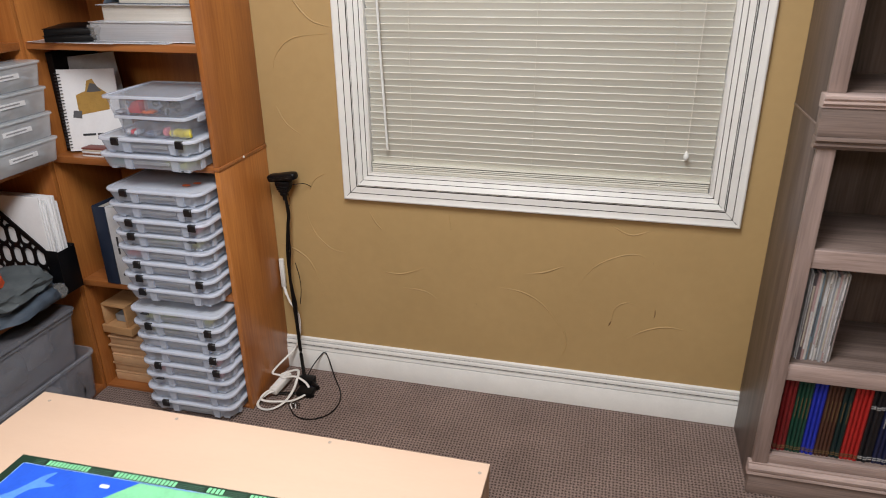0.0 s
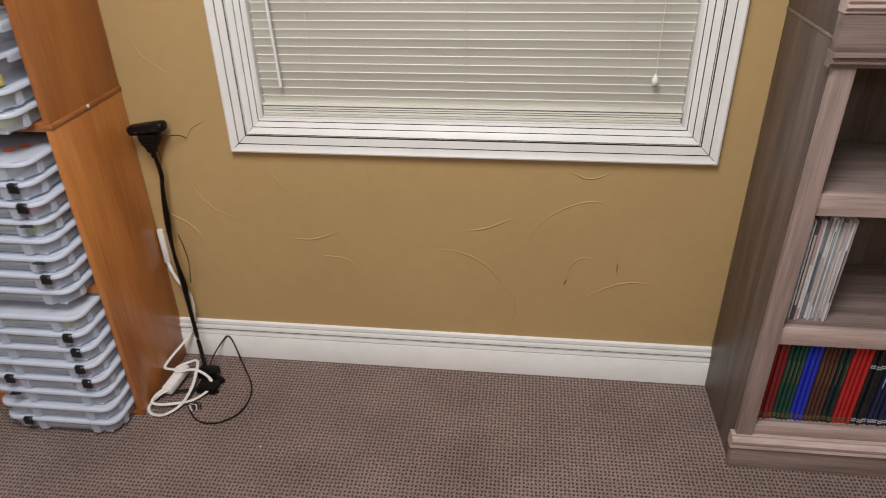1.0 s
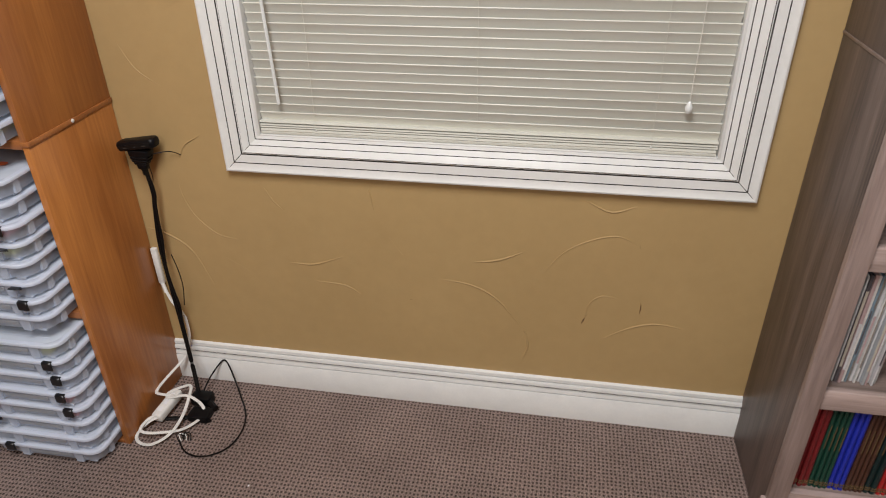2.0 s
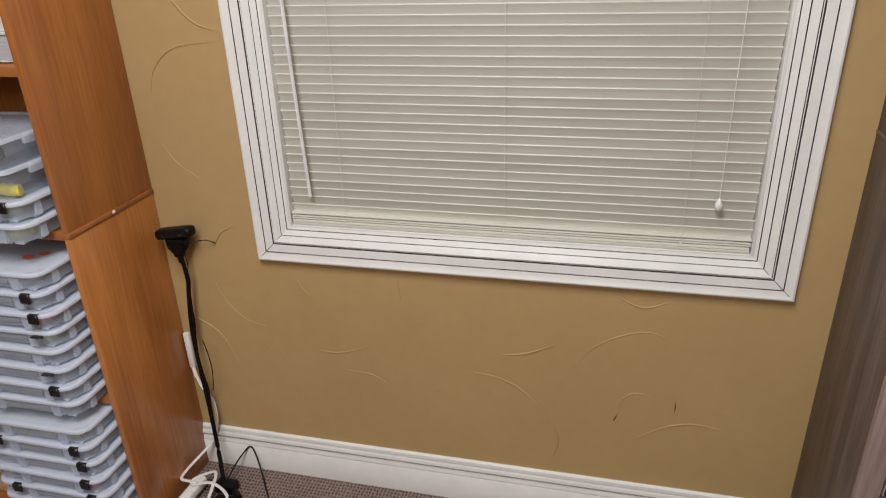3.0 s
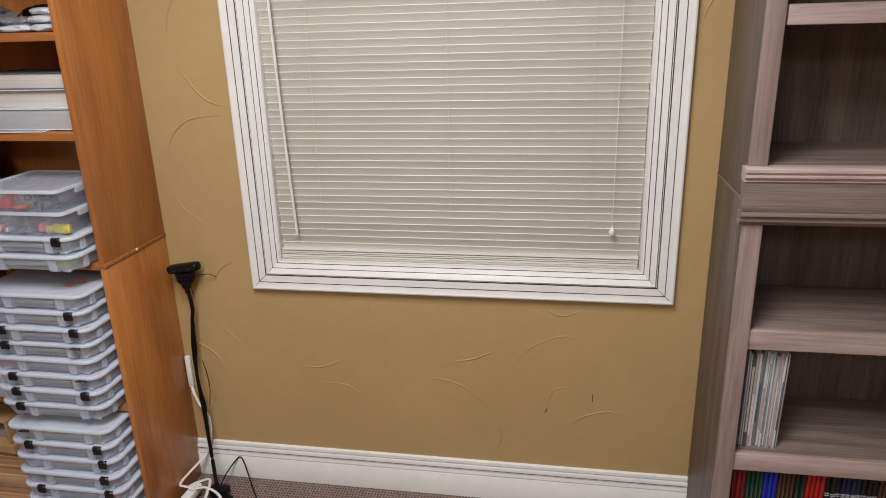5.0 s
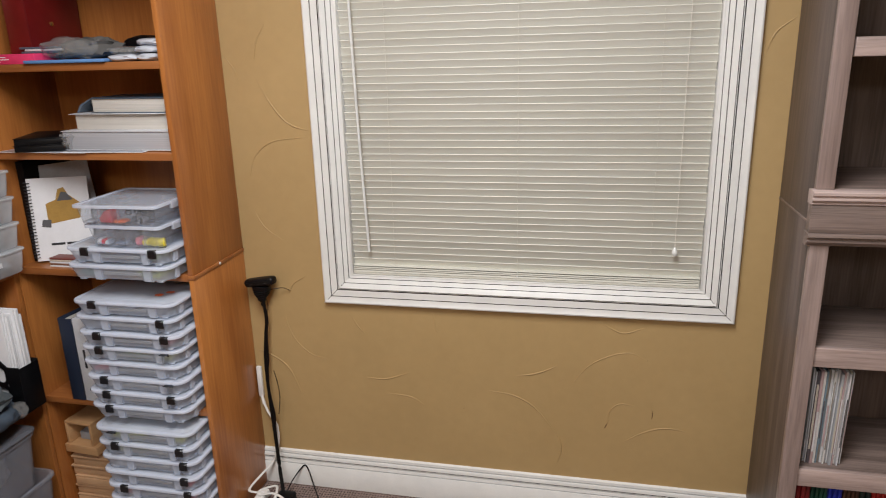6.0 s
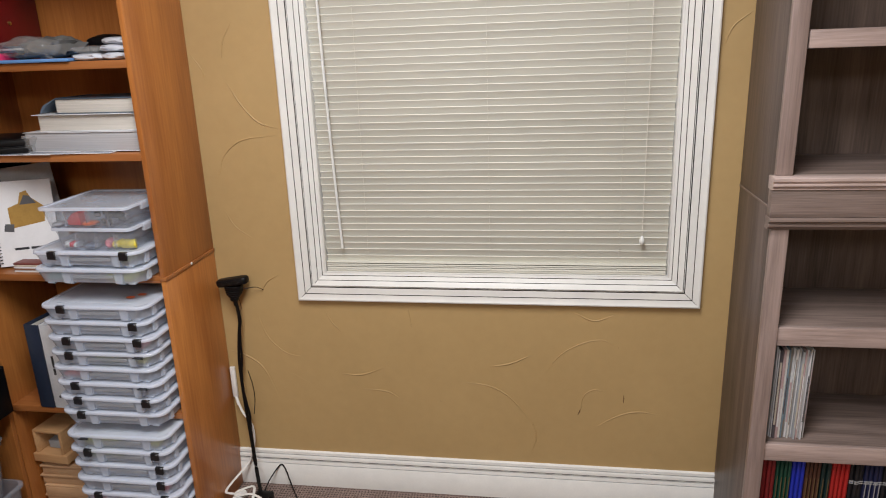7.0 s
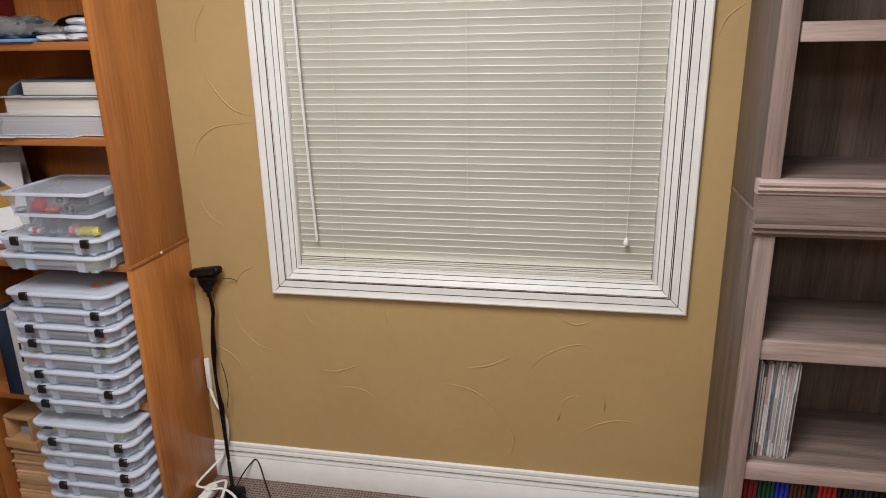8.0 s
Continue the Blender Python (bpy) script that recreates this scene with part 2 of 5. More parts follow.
def outline(w, d, r, seg=4):
    """A rectangle with rounded corners, about the origin."""
    out = []
    for cx, cy, a0 in ((1, 1, 0), (-1, 1, 90), (-1, -1, 180), (1, -1, 270)):
        for k in range(seg + 1):
            a = radians(a0 + 90 * k / seg)
            out.append((cx * (w / 2 - r) + r * math.cos(a), cy * (d / 2 - r) + r * math.sin(a)))
    return out


def loft(levels, r, seg=4, bm=None, at=(0, 0, 0), bottom=True, top=True):
    """Rounded rectangles (width, depth, z) one above the other, skinned, and closed at the bottom and the top where asked."""
    bm = bm or bmesh.new()
    rings = [[bm.verts.new((at[0] + x, at[1] + y, at[2] + z)) for x, y in outline(w, d, min(r, w / 2.01, d / 2.01), seg)] for w, d, z in levels]
    n = len(rings[0])
    for a, b in zip(rings, rings[1:]):
        for k in range(n):
            bm.faces.new((a[k], a[(k + 1) % n], b[(k + 1) % n], b[k]))
    if bottom:
        bm.faces.new(rings[0])
    if top:
        bm.faces.new(rings[-1])
    return bm


def lump(at, size, seed, rough=0.35, sub=3, freq=2.2, flatten=0.0):
    """A crumpled soft shape."""
    bm = bmesh.new()
    bmesh.ops.create_icosphere(bm, subdivisions=sub, radius=1.0)
    for v in bm.verts:
        s = Vector(v.co)
        k = 1 + rough * noise.noise(s * freq + Vector((seed, seed * 2.1, 0))) + 0.4 * rough * noise.noise(s * freq * 3 + Vector((0, seed, seed)))
        q = Vector([math.copysign(abs(c) ** 0.75, c) for c in s]) * k
        q.z = max(q.z, -0.92)
        v.co = Vector((at[0] + q.x * size[0], at[1] + q.y * size[1], at[2] + (q.z + 0.92) * size[2]))
    return bm


def prism(profile, x0, x1, bm=None, axis="x"):
    """A profile of (y, z) points run along x, or of (x, z) points run along y."""
    bm = bm or bmesh.new()
    def at(p, s):
        return (s, p[0], p[1]) if axis == "x" else (p[0], s, p[1])
    a = [bm.verts.new(at(p, x0)) for p in profile]
    b = [bm.verts.new(at(p, x1)) for p in profile]
    n = len(profile)
    for k in range(n):
        bm.faces.new((a[k], a[(k + 1) % n], b[(k + 1) % n], b[k]))
    bm.faces.new(a)
    bm.faces.new(b)
    return bm


# ---- the room ----
WY = 2.105                                  # face of the window wall
X0, X1, Y0, H = -1.905, 2.7, -3.2, 2.5
OX0, OX1, OZ0, OZ1 = -0.6265, 0.4455, 0.8015, 1.98   # the window's opening

bm = bmesh.new()
for a, b in (((X0 - 0.12, WY, 0), (OX0, WY + 0.14, H)), ((OX1, WY, 0), (X1 + 0.12, WY + 0.14, H)),
             ((OX0, WY, 0), (OX1, WY + 0.14, OZ0)), ((OX0, WY, OZ1), (OX1, WY + 0.14, H))):
    block(a, b, 0, bm=bm)
bmesh.ops.remove_doubles(bm, verts=bm.verts, dist=0.0005)
wall_n = solid("wall_north", bm, WALL, "tan painted wall with swirling trowel marks", "wall", "structure")
solid("wall_west", block((X0 - 0.12, Y0, 0), (X0, WY, H), 0), WALL, "tan painted plaster wall", "wall", "structure")
solid("wall_east", block((X1, Y0, 0), (X1 + 0.12, WY, H), 0), WALL, "tan painted plaster wall", "wall", "structure")
solid("wall_south", block((X0 - 0.12, Y0 - 0.12, 0), (X1 + 0.12, Y0, H), 0), WALL, "tan painted plaster wall", "wall", "structure")
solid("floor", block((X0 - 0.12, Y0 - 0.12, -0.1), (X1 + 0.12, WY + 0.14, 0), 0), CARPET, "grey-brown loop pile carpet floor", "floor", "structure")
solid("ceiling", block((X0 - 0.12, Y0 - 0.12, H), (X1 + 0.12, WY + 0.14, H + 0.1), 0), CEIL, "plain white ceiling", "ceiling", "structure")

# raised trowel marks in the plaster, as (x, z) along each
MARKS = """-.597 .440 -.528 .440 -.445 .470|-.871 .650 -.866 .614 -.841 .559 -.790 .512 -.737 .500|-.996 .516 -.943 .501 -.878 .454 -.833 .345
-.638 .663 -.618 .626 -.591 .596|-.360 .680 -.356 .653 -.353 .626|-.303 .522 -.283 .491|.168 .680 .230 .654 .290 .674
.075 .457 .126 .532 .193 .575 .254 .589 .300 .570|-.094 .486 -.033 .498 .034 .529|-.182 .426 -.099 .414 -.032 .375 .039 .287
.195 .343 .203 .389 .231 .414 .273 .411|.325 .419 .329 .378|.246 .282 .315 .325 .376 .342 .444 .334|-.126 .274 -.095 .268
-.891 1.416 -.847 1.338 -.797 1.285 -.733 1.264|-.948 1.119 -.924 1.183 -.860 1.231 -.744 1.245|-.947 1.012 -.915 .954 -.858 .913
-.812 1.091 -.766 1.113|-.854 .721 -.831 .764 -.785 .791|-1.003 1.502 -.965 1.454 -.953 1.409|-.820 1.592 -.759 1.557
.552 1.461 .573 1.515 .623 1.554|-.526 .387 -.446 .380 -.402 .355|.040 .296 .053 .236 .040 .180|-.314 .538 -.278 .486
-.775 .436 -.714 .400|-.848 1.584 -.882 1.531 -.894 1.477|-.895 1.429 -.871 1.357""".replace("\n", "|").split("|")
for i, text in enumerate(MARKS):
    v = [float(q) for q in text.split()]
    pts = [(v[k], WY, v[k + 1]) for k in range(0, len(v), 2)]
    BASE = Vector((0, 0, 0))
    part("trowel_ridge", tube(pts, (0.0025, 0.0020, 0.0029)[i % 3], 6, 8, taper=True), WALL, wall_n)

# scuffs and scratches in the paint
SCUFF = material("brown scuff", (0.16, 0.085, 0.035), 0.7, bump=0.0)
for text in ".195 .343 .191 .333 .187 .323|.329 .401 .330 .387 .329 .370|.040 .281 .044 .275|-.353 .629 -.351 .617|-.268 .353 -.260 .351|.200 .353 .196 .346|.305 .571 .307 .561".split("|"):
    v = [float(q) for q in text.split()]
    part("scuff_mark", tube([(v[k], WY, v[k + 1]) for k in range(0, len(v), 2)], 0.0015, 6, 4, taper=True, flat=1.4), SCUFF, wall_n)

# baseboard with its stepped profile
BB = [(0, 0), (-0.016, 0), (-0.016, 0.083), (-0.015, 0.0842), (-0.008, 0.0844), (-0.008, 0.0868), (-0.0145, 0.0870), (-0.012, 0.0980), (-0.005, 0.0982), (-0.005, 0.1012), (-0.0125, 0.1014),
      (-0.0125, 0.1030), (-0.006, 0.1032), (-0.006, 0.1056), (-0.0135, 0.1058), (-0.014, 0.112), (-0.011, 0.1182), (-0.004, 0.1184), (-0.004, 0.1216), (-0.009, 0.1218), (-0.008, 0.131), (0, 0.1345)]


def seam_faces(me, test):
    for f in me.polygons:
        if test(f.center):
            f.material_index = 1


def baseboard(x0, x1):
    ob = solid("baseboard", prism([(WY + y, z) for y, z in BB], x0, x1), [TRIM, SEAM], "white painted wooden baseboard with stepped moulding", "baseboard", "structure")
    # groove faces get the dark colour that paints their shade
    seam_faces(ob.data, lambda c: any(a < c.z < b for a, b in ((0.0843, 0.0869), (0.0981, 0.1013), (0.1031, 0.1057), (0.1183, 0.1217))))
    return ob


baseboard(X0 + 0.001, 0.636)
baseboard(1.575, X1 - 0.001)

# ---- window with casing and blind ----
CX0, CX1, CZ0, CZ1 = -0.720, 0.539, 0.708, 2.0735
CP = [(0, 0), (0, 0.0165), (0.0020, 0.0203), (0.0060, 0.0218), (0.0125, 0.0190), (0.0244, 0.0182), (0.0247, 0.007), (0.0263, 0.007), (0.0266, 0.0176), (0.0464, 0.0160), (0.0467, 0.003), (0.0489, 0.003),
      (0.0492, 0.0150), (0.0512, 0.0150), (0.0515, 0.003), (0.0537, 0.003), (0.0540, 0.0190), (0.0600, 0.0165), (0.0694, 0.0110), (0.0697, 0.003), (0.0717, 0.003),
      (0.0720, 0.0125), (0.0846, 0.0070), (0.0849, 0.002), (0.0863, 0.002), (0.0866, 0.0065), (0.0925, 0.0050), (0.0935, 0.0045), (0.0935, 0)]
window = thing("window_1", (-0.094, WY, CZ0), "window in a white mitred casing behind a closed blind", "window", kind="structure")


def casing(side):
    bm = bmesh.new()
    rows = []
    for d, h in CP:
        y = WY - h
        ends = {"bottom": ((CX0 + d, CZ0 + d), (CX1 - d, CZ0 + d)), "top": ((CX0 + d, CZ1 - d), (CX1 - d, CZ1 - d)),
                "left": ((CX0 + d, CZ0 + d), (CX0 + d, CZ1 - d)), "right": ((CX1 - d, CZ0 + d), (CX1 - d, CZ1 - d))}[side]
        rows.append([bm.verts.new((x, y, z)) for x, z in ends])
    n = len(rows)
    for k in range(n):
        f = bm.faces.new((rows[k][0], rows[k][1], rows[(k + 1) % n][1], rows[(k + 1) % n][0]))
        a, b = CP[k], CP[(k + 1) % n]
        # floors and walls of the grooves are coloured dark as shade
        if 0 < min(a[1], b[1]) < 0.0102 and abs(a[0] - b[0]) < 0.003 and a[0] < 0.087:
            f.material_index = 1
    bm.faces.new([r[0] for r in rows])
    bm.faces.new([r[1] for r in rows])
    return part("casing_board", bm, [TRIM, SEAM], window)


for s in ("bottom", "top", "left", "right"):
    casing(s)
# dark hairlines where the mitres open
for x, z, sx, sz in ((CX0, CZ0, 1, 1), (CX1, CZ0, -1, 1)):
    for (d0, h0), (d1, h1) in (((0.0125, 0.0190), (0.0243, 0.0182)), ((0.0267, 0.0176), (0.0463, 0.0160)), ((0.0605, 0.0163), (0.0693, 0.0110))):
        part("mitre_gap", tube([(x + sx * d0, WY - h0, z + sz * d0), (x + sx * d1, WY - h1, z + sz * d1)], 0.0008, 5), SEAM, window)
# jamb lining, sash and pane
for a, b in (((OX0, WY - 0.005, OZ0), (OX0 + 0.006, WY + 0.13, OZ1)), ((OX1 - 0.006, WY - 0.005, OZ0), (OX1, WY + 0.13, OZ1)),
             ((OX0 + 0.006, WY - 0.005, OZ0), (OX1 - 0.006, WY + 0.13, OZ0 + 0.004)), ((OX0 + 0.006, WY - 0.005, OZ1 - 0.006), (OX1 - 0.006, WY + 0.13, OZ1))):
    part("jamb_lining", block(a, b, 0.001), TRIM, window)
for a, b in (((OX0 + 0.006, WY + 0.085, OZ0 + 0.004), (OX0 + 0.05, WY + 0.125, OZ1 - 0.006)), ((OX1 - 0.05, WY + 0.085, OZ0 + 0.004), (OX1 - 0.006, WY + 0.125, OZ1 - 0.006)),
             ((OX0 + 0.05, WY + 0.085, OZ0 + 0.004), (OX1 - 0.05, WY + 0.125, OZ0 + 0.05)), ((OX0 + 0.05, WY + 0.085, OZ1 - 0.05), (OX1 - 0.05, WY + 0.125, OZ1 - 0.006))):
    part("sash_rail", block(a, b, 0.003), TRIM, window)
pane = part("pane", block((OX0 + 0.05, WY + 0.103, OZ0 + 0.05), (OX1 - 0.05, WY + 0.107, OZ1 - 0.05), 0), glass_material(), window)
pane.visible_shadow = False

BX0, BX1, BY = -0.6195, 0.4385, WY + 0.013
PITCH, TILT_SLAT, Z_FIRST = 0.0209, 68.5, 0.8462
blind = thing("mini_blind", (-0.091, BY, 0.806), "closed cream aluminium mini blind filling the window", "blind")
slat_bm = bmesh.new()
# shut slats: the room-side edge stands up, the hollow faces the room
ca, sa = math.cos(radians(TILT_SLAT)), math.sin(radians(TILT_SLAT))
mid_ = [Vector((-0.0125 + 0.025 * k / 6, 0.0008 * (1 - ((k - 3) / 3) ** 2))) for k in range(7)]
mid_ += [Vector(q) for q in ((0.0130, 0.0004), (0.0134, 0.0010), (0.0136, 0.0017))]     # the edge curls back
front, back = [], []
for k, q in enumerate(mid_):
    t = (mid_[min(k + 1, len(mid_) - 1)] - mid_[max(k - 1, 0)]).normalized()
    side_ = Vector((-t.y, t.x)) * 0.0003
    back.append(q + side_)
    front.append(q - side_)
prism([(-(q.x * ca) + q.y * sa, q.x * sa + q.y * ca) for q in back + front[::-1]], BX0 + 0.0008, BX1 - 0.0008, bm=slat_bm)
slat_me = finish("slat", slat_bm, SLAT)
count = int((OZ1 - 0.05 - Z_FIRST) / PITCH)
rnd = random.Random(5)
for k in range(count):
    ob = part("slat", slat_me, SLAT, blind)
    ob.location = Vector((rnd.uniform(-0.001, 0.001), BY, Z_FIRST + k * PITCH)) - Vector((0, 0, 0)) - BASE
    ob.rotation_euler = (radians(rnd.uniform(-2.0, 2.0)), radians(rnd.uniform(-0.05, 0.05)), 0)
# spare slats lying on the bottom rail, each a shallow arch with its rolled front edge to the room
for k, dz in enumerate((0.0, 0.0052, 0.0122)):
    z = 0.8225 + dz
    part("stacked_slat", prism([(BY - 0.0132, z), (BY - 0.0142, z + 0.0010), (BY - 0.0136, z + 0.0030), (BY - 0.0112, z + 0.0038), (BY, z + 0.0042), (BY + 0.0125, z + 0.0014), (BY + 0.0125, z + 0.0008),
                                (BY, z + 0.0028), (BY - 0.0112, z + 0.0012)], BX0 + 0.0008 + 0.0006 * (k % 2), BX1 - 0.0008 - 0.001 * (k % 2)), SLAT, blind)
part("bottom_rail", prism([(BY - 0.0125, 0.8062), (BY - 0.0150, 0.8085), (BY - 0.0152, 0.8125), (BY - 0.0128, 0.8135), (BY - 0.0128, 0.8145), (BY - 0.0150, 0.8155), (BY - 0.0140, 0.8190), (BY - 0.0105, 0.8208),
                           (BY + 0.0105, 0.8208), (BY + 0.0135, 0.8180), (BY + 0.0135, 0.8085), (BY + 0.0115, 0.8062)], BX0 + 0.002, BX1 - 0.003), SLAT, blind)
for x, w in ((-0.478, 0.006), (-0.091, 0.005), (0.296, 0.006)):
    part("cord_button", loft([(w, w, 0.0), (w, w, 0.0012), (w * 0.6, w * 0.6, 0.0022)], w / 2, 3, at=(x, BY - 0.0135, 0.8208)), WAND, blind)
part("head_rail", block((BX0, BY - 0.016, OZ1 - 0.034), (BX1, BY + 0.016, OZ1 - 0.008), 0.002), SLAT, blind)
for x in (-0.478, -0.091, 0.296):
    for dy in (-0.0150, 0.0125):
        part("ladder_cord", tube([(x, BY + dy, 0.820), (x, BY + dy, OZ1 - 0.034)], 0.0005, 5), SLAT, blind)
part("tilt_wand", tube([(-0.559, BY - 0.024, 0.886), (-0.571, BY - 0.026, 1.3), (-0.582, BY - 0.024, OZ1 - 0.04)], 0.0042, 6), WAND, blind, "pale plastic tilt wand")
part("lift_cord", tube([(0.360, BY - 0.026, 0.931), (0.361, BY - 0.024, 1.4), (0.362, BY - 0.022, OZ1 - 0.034)], 0.0009, 6), CORD, blind)
bell = loft([(0.006, 0.006, 0.0), (0.015, 0.015, 0.006), (0.016, 0.016, 0.014), (0.007, 0.007, 0.024), (0.003, 0.003, 0.027)], 0.02, 4, at=(0.360, BY - 0.026, 0.906))
part("tassel", bell, WAND, blind)

# ---- orange bookcase on the window wall ----
AX0, AX1, AY0, AY1, AH = -1.615, -1.000, 1.803, 2.103, 1.815
PT = 0.016                                   # board thickness
S_TOP, S_MID, S_CASE, S_LOW = 1.486, 1.239, 0.884, 0.443
oak = thing("bookcase", (AX0, AY0, 0), "orange oak laminate bookcase crowded with boxes and books", "bookcase", "orange bookcases")
part("side_panel", block((AX0, AY0, 0), (AX0 + PT, AY1, AH), 0.0015), ORANGE_Z, oak)
# the outer side is two lengths that meet at a raised strip
part("side_panel", block((AX1 - PT, AY0, 0), (AX1, AY1, 0.870), 0.0015), ORANGE_Z, oak)
part("side_panel", block((AX1 - PT, AY0, 0.882), (AX1, AY1, AH), 0.0015), ORANGE_Z, oak)
part("joint_strip", block((AX1 - PT, AY0 - 0.003, 0.8702), (AX1 + 0.003, AY1, 0.8818), 0.0015), ORANGE_X, oak)
part("screw_cap", loft([(0.009, 0.009, 0), (0.009, 0.009, 0.002), (0.006, 0.006, 0.003)], 0.0045, 4, at=(AX0, AY0, 0)), WHITE_P, oak).matrix_local = pose(AX1 + 0.003 - AX0, 1.948 - AY0, 0.877, 0, 90, 0)
for s in (S_TOP, S_MID, S_CASE, S_LOW, 0.011):
    part("shelf", block((AX0 + PT, AY0 + 0.001, max(0.0003, s - 0.021)), (AX1 - PT, AY1 - 0.006, s), 0.0015), ORANGE_X, oak)
part("top_board", block((AX0 + PT, AY0 + 0.001, AH - 0.021), (AX1 - PT, AY1, AH), 0.0015), ORANGE_X, oak)
part("back_panel", block((AX0 + PT, AY1 - 0.006, 0.021), (AX1 - PT, AY1, AH - 0.021), 0), ORANGE_Z, oak)

# the second bookcase, along the west wall, with its open side to the room
LX0, LX1, LY0, LY1 = -1.902, -1.600, 0.75, 1.800
oak2 = thing("bookcase", (LX0, LY0, 0), "orange oak laminate bookcase along the side wall", "bookcase", "orange bookcases")
for y in (LY0, LY1 - PT):
    part("side_panel", block((LX0, y, 0), (LX1, y + PT, AH), 0.0015), ORANGE_Z, oak2)
for s in (S_TOP, S_MID, S_CASE - 0.004, S_LOW, 0.021, AH):
    part("shelf", block((LX0 + 0.006, LY0 + PT, s - 0.021), (LX1 - 0.001, LY1 - PT, s), 0.0015), ORANGE_X, oak2)
part("back_panel", block((LX0, LY0 + PT, 0.021), (LX0 + 0.006, LY1 - PT, AH - 0.021), 0), ORANGE_Z, oak2)

# ---- plastic compartment cases ----
CW, CD, CH = 0.334, 0.235, 0.050
LATCH = material("black latch plastic", (0.012, 0.012, 0.014), 0.3, bump=0.0)


def case_tray():
    bm = bmesh.new()
    loft([(CW - 0.036, CD - 0.036, 0.0034), (CW - 0.026, CD - 0.026, 0.0060), (CW - 0.014, CD - 0.014, 0.0300), (CW - 0.010, CD - 0.010, 0.0384)], 0.030, 4, bm=bm, top=False)
    for x in (-0.120, -0.060, 0.098, 0.128):  # low feet
        block((x - 0.011, -CD / 2 + 0.014, 0.0), (x + 0.011, -CD / 2 + 0.032, 0.006), 0.0015, 1, bm=bm)
    for y in (-0.06, 0.05):
        block((CW / 2 - 0.030, y - 0.010, 0.0), (CW / 2 - 0.014, y + 0.010, 0.006), 0.0015, 1, bm=bm)
    return finish("tray", bm, PLASTIC)


def case_lid():
    bm = bmesh.new()
    loft([(CW - 0.008, CD - 0.008, 0.0385), (CW - 0.0005, CD - 0.0005, 0.0390), (CW, CD, 0.0396), (CW, CD, 0.0462), (CW - 0.0015, CD - 0.0015, 0.0476), (CW - 0.004, CD - 0.004, 0.0480), (CW - 0.020, CD - 0.020, 0.0482),
          (CW - 0.023, CD - 0.023, 0.0466), (CW - 0.023, CD - 0.023, 0.0420), (CW - 0.008, CD - 0.008, 0.0385)], 0.034, 4, bm=bm, bottom=False, top=False)
    bmesh.ops.remove_doubles(bm, verts=bm.verts, dist=0.00005)
    return finish("lid", bm, RIM)


def lid_panel():
    """The flat window of the lid, with two shallow stacking ridges."""
    bm = loft([(CW - 0.0235, CD - 0.0235, 0.0448), (CW - 0.0235, CD - 0.0235, 0.0464), (CW - 0.027, CD - 0.027, 0.0468)], 0.026, 3)
    for y in (-0.085, 0.085):
        block((-0.125, y - 0.0015, 0.0469), (0.125, y + 0.0015, 0.0478), 0.0004, 1, bm=bm)
    return finish("panel", bm, LID)


def front_rib():
    """A milky rib between the clear fields of the front."""
    return finish("rib", prism([(-0.010, 0.005), (0.010, 0.005), (0.014, 0.0383), (-0.014, 0.0383)], -CD / 2 + 0.0050, -CD / 2 + 0.0130, axis="y"), PLASTIC)


def end_rib():
    return finish("rib", block((CW / 2 - 0.013, -0.008, 0.006), (CW / 2 - 0.0045, 0.008, 0.0383), 0.001, 1), PLASTIC)


def grip_recess():
    """A long shallow grip between the ribs."""
    return finish("grip_recess", block((-0.042, -CD / 2 + 0.0058, 0.0190), (0.080, -CD / 2 + 0.0090, 0.0290), 0.0012, 1), RECESS)


def case_latch(opened):
    bm = bmesh.new()
    if opened:
        for k in range(3):
            block((-0.013, -0.004 - 0.005 * k, 0.034 + 0.003 * k), (0.013, -0.001, 0.036 + 0.003 * k), 0.0008, 1, bm=bm)
    else:
        block((-0.0130, -0.0046, 0.0255), (0.0130, 0.001, 0.0475), 0.0015, 1, bm=bm)
        block((-0.0125, -0.003, 0.0465), (0.0125, 0.006, 0.0492), 0.0012, 1, bm=bm)
    return finish("latch", bm, LATCH)


TRAY_ME, LID_ME, LATCH_ME, OPEN_ME = case_tray(), case_lid(), case_latch(False), case_latch(True)
PANEL_ME, RIB_ME, END_RIB_ME, GRIP_ME = lid_panel(), front_rib(), end_rib(), grip_recess()
FILL = {"grey": plain("grey small parts", (0.46, 0.48, 0.52)), "dark": plain("dark small parts", (0.014, 0.014, 0.017)), "pink": plain("pink small parts", (0.75, 0.22, 0.28)),
        "yellow": plain("yellow small parts", (0.80, 0.66, 0.05)), "white": plain("white small parts", (0.74, 0.76, 0.80)), "red": plain("red small parts", (0.72, 0.04, 0.06)),
        "green": plain("green small parts", (0.34, 0.42, 0.16)), "teal": plain("teal small parts", (0.22, 0.40, 0.40)), "orange": plain("orange stickers", (0.8, 0.16, 0.05)),
        "blue": plain("blue-grey small parts", (0.18, 0.22, 0.30)), "lime": plain("lime small parts", (0.62, 0.68, 0.12))}
rnd = random.Random(11)


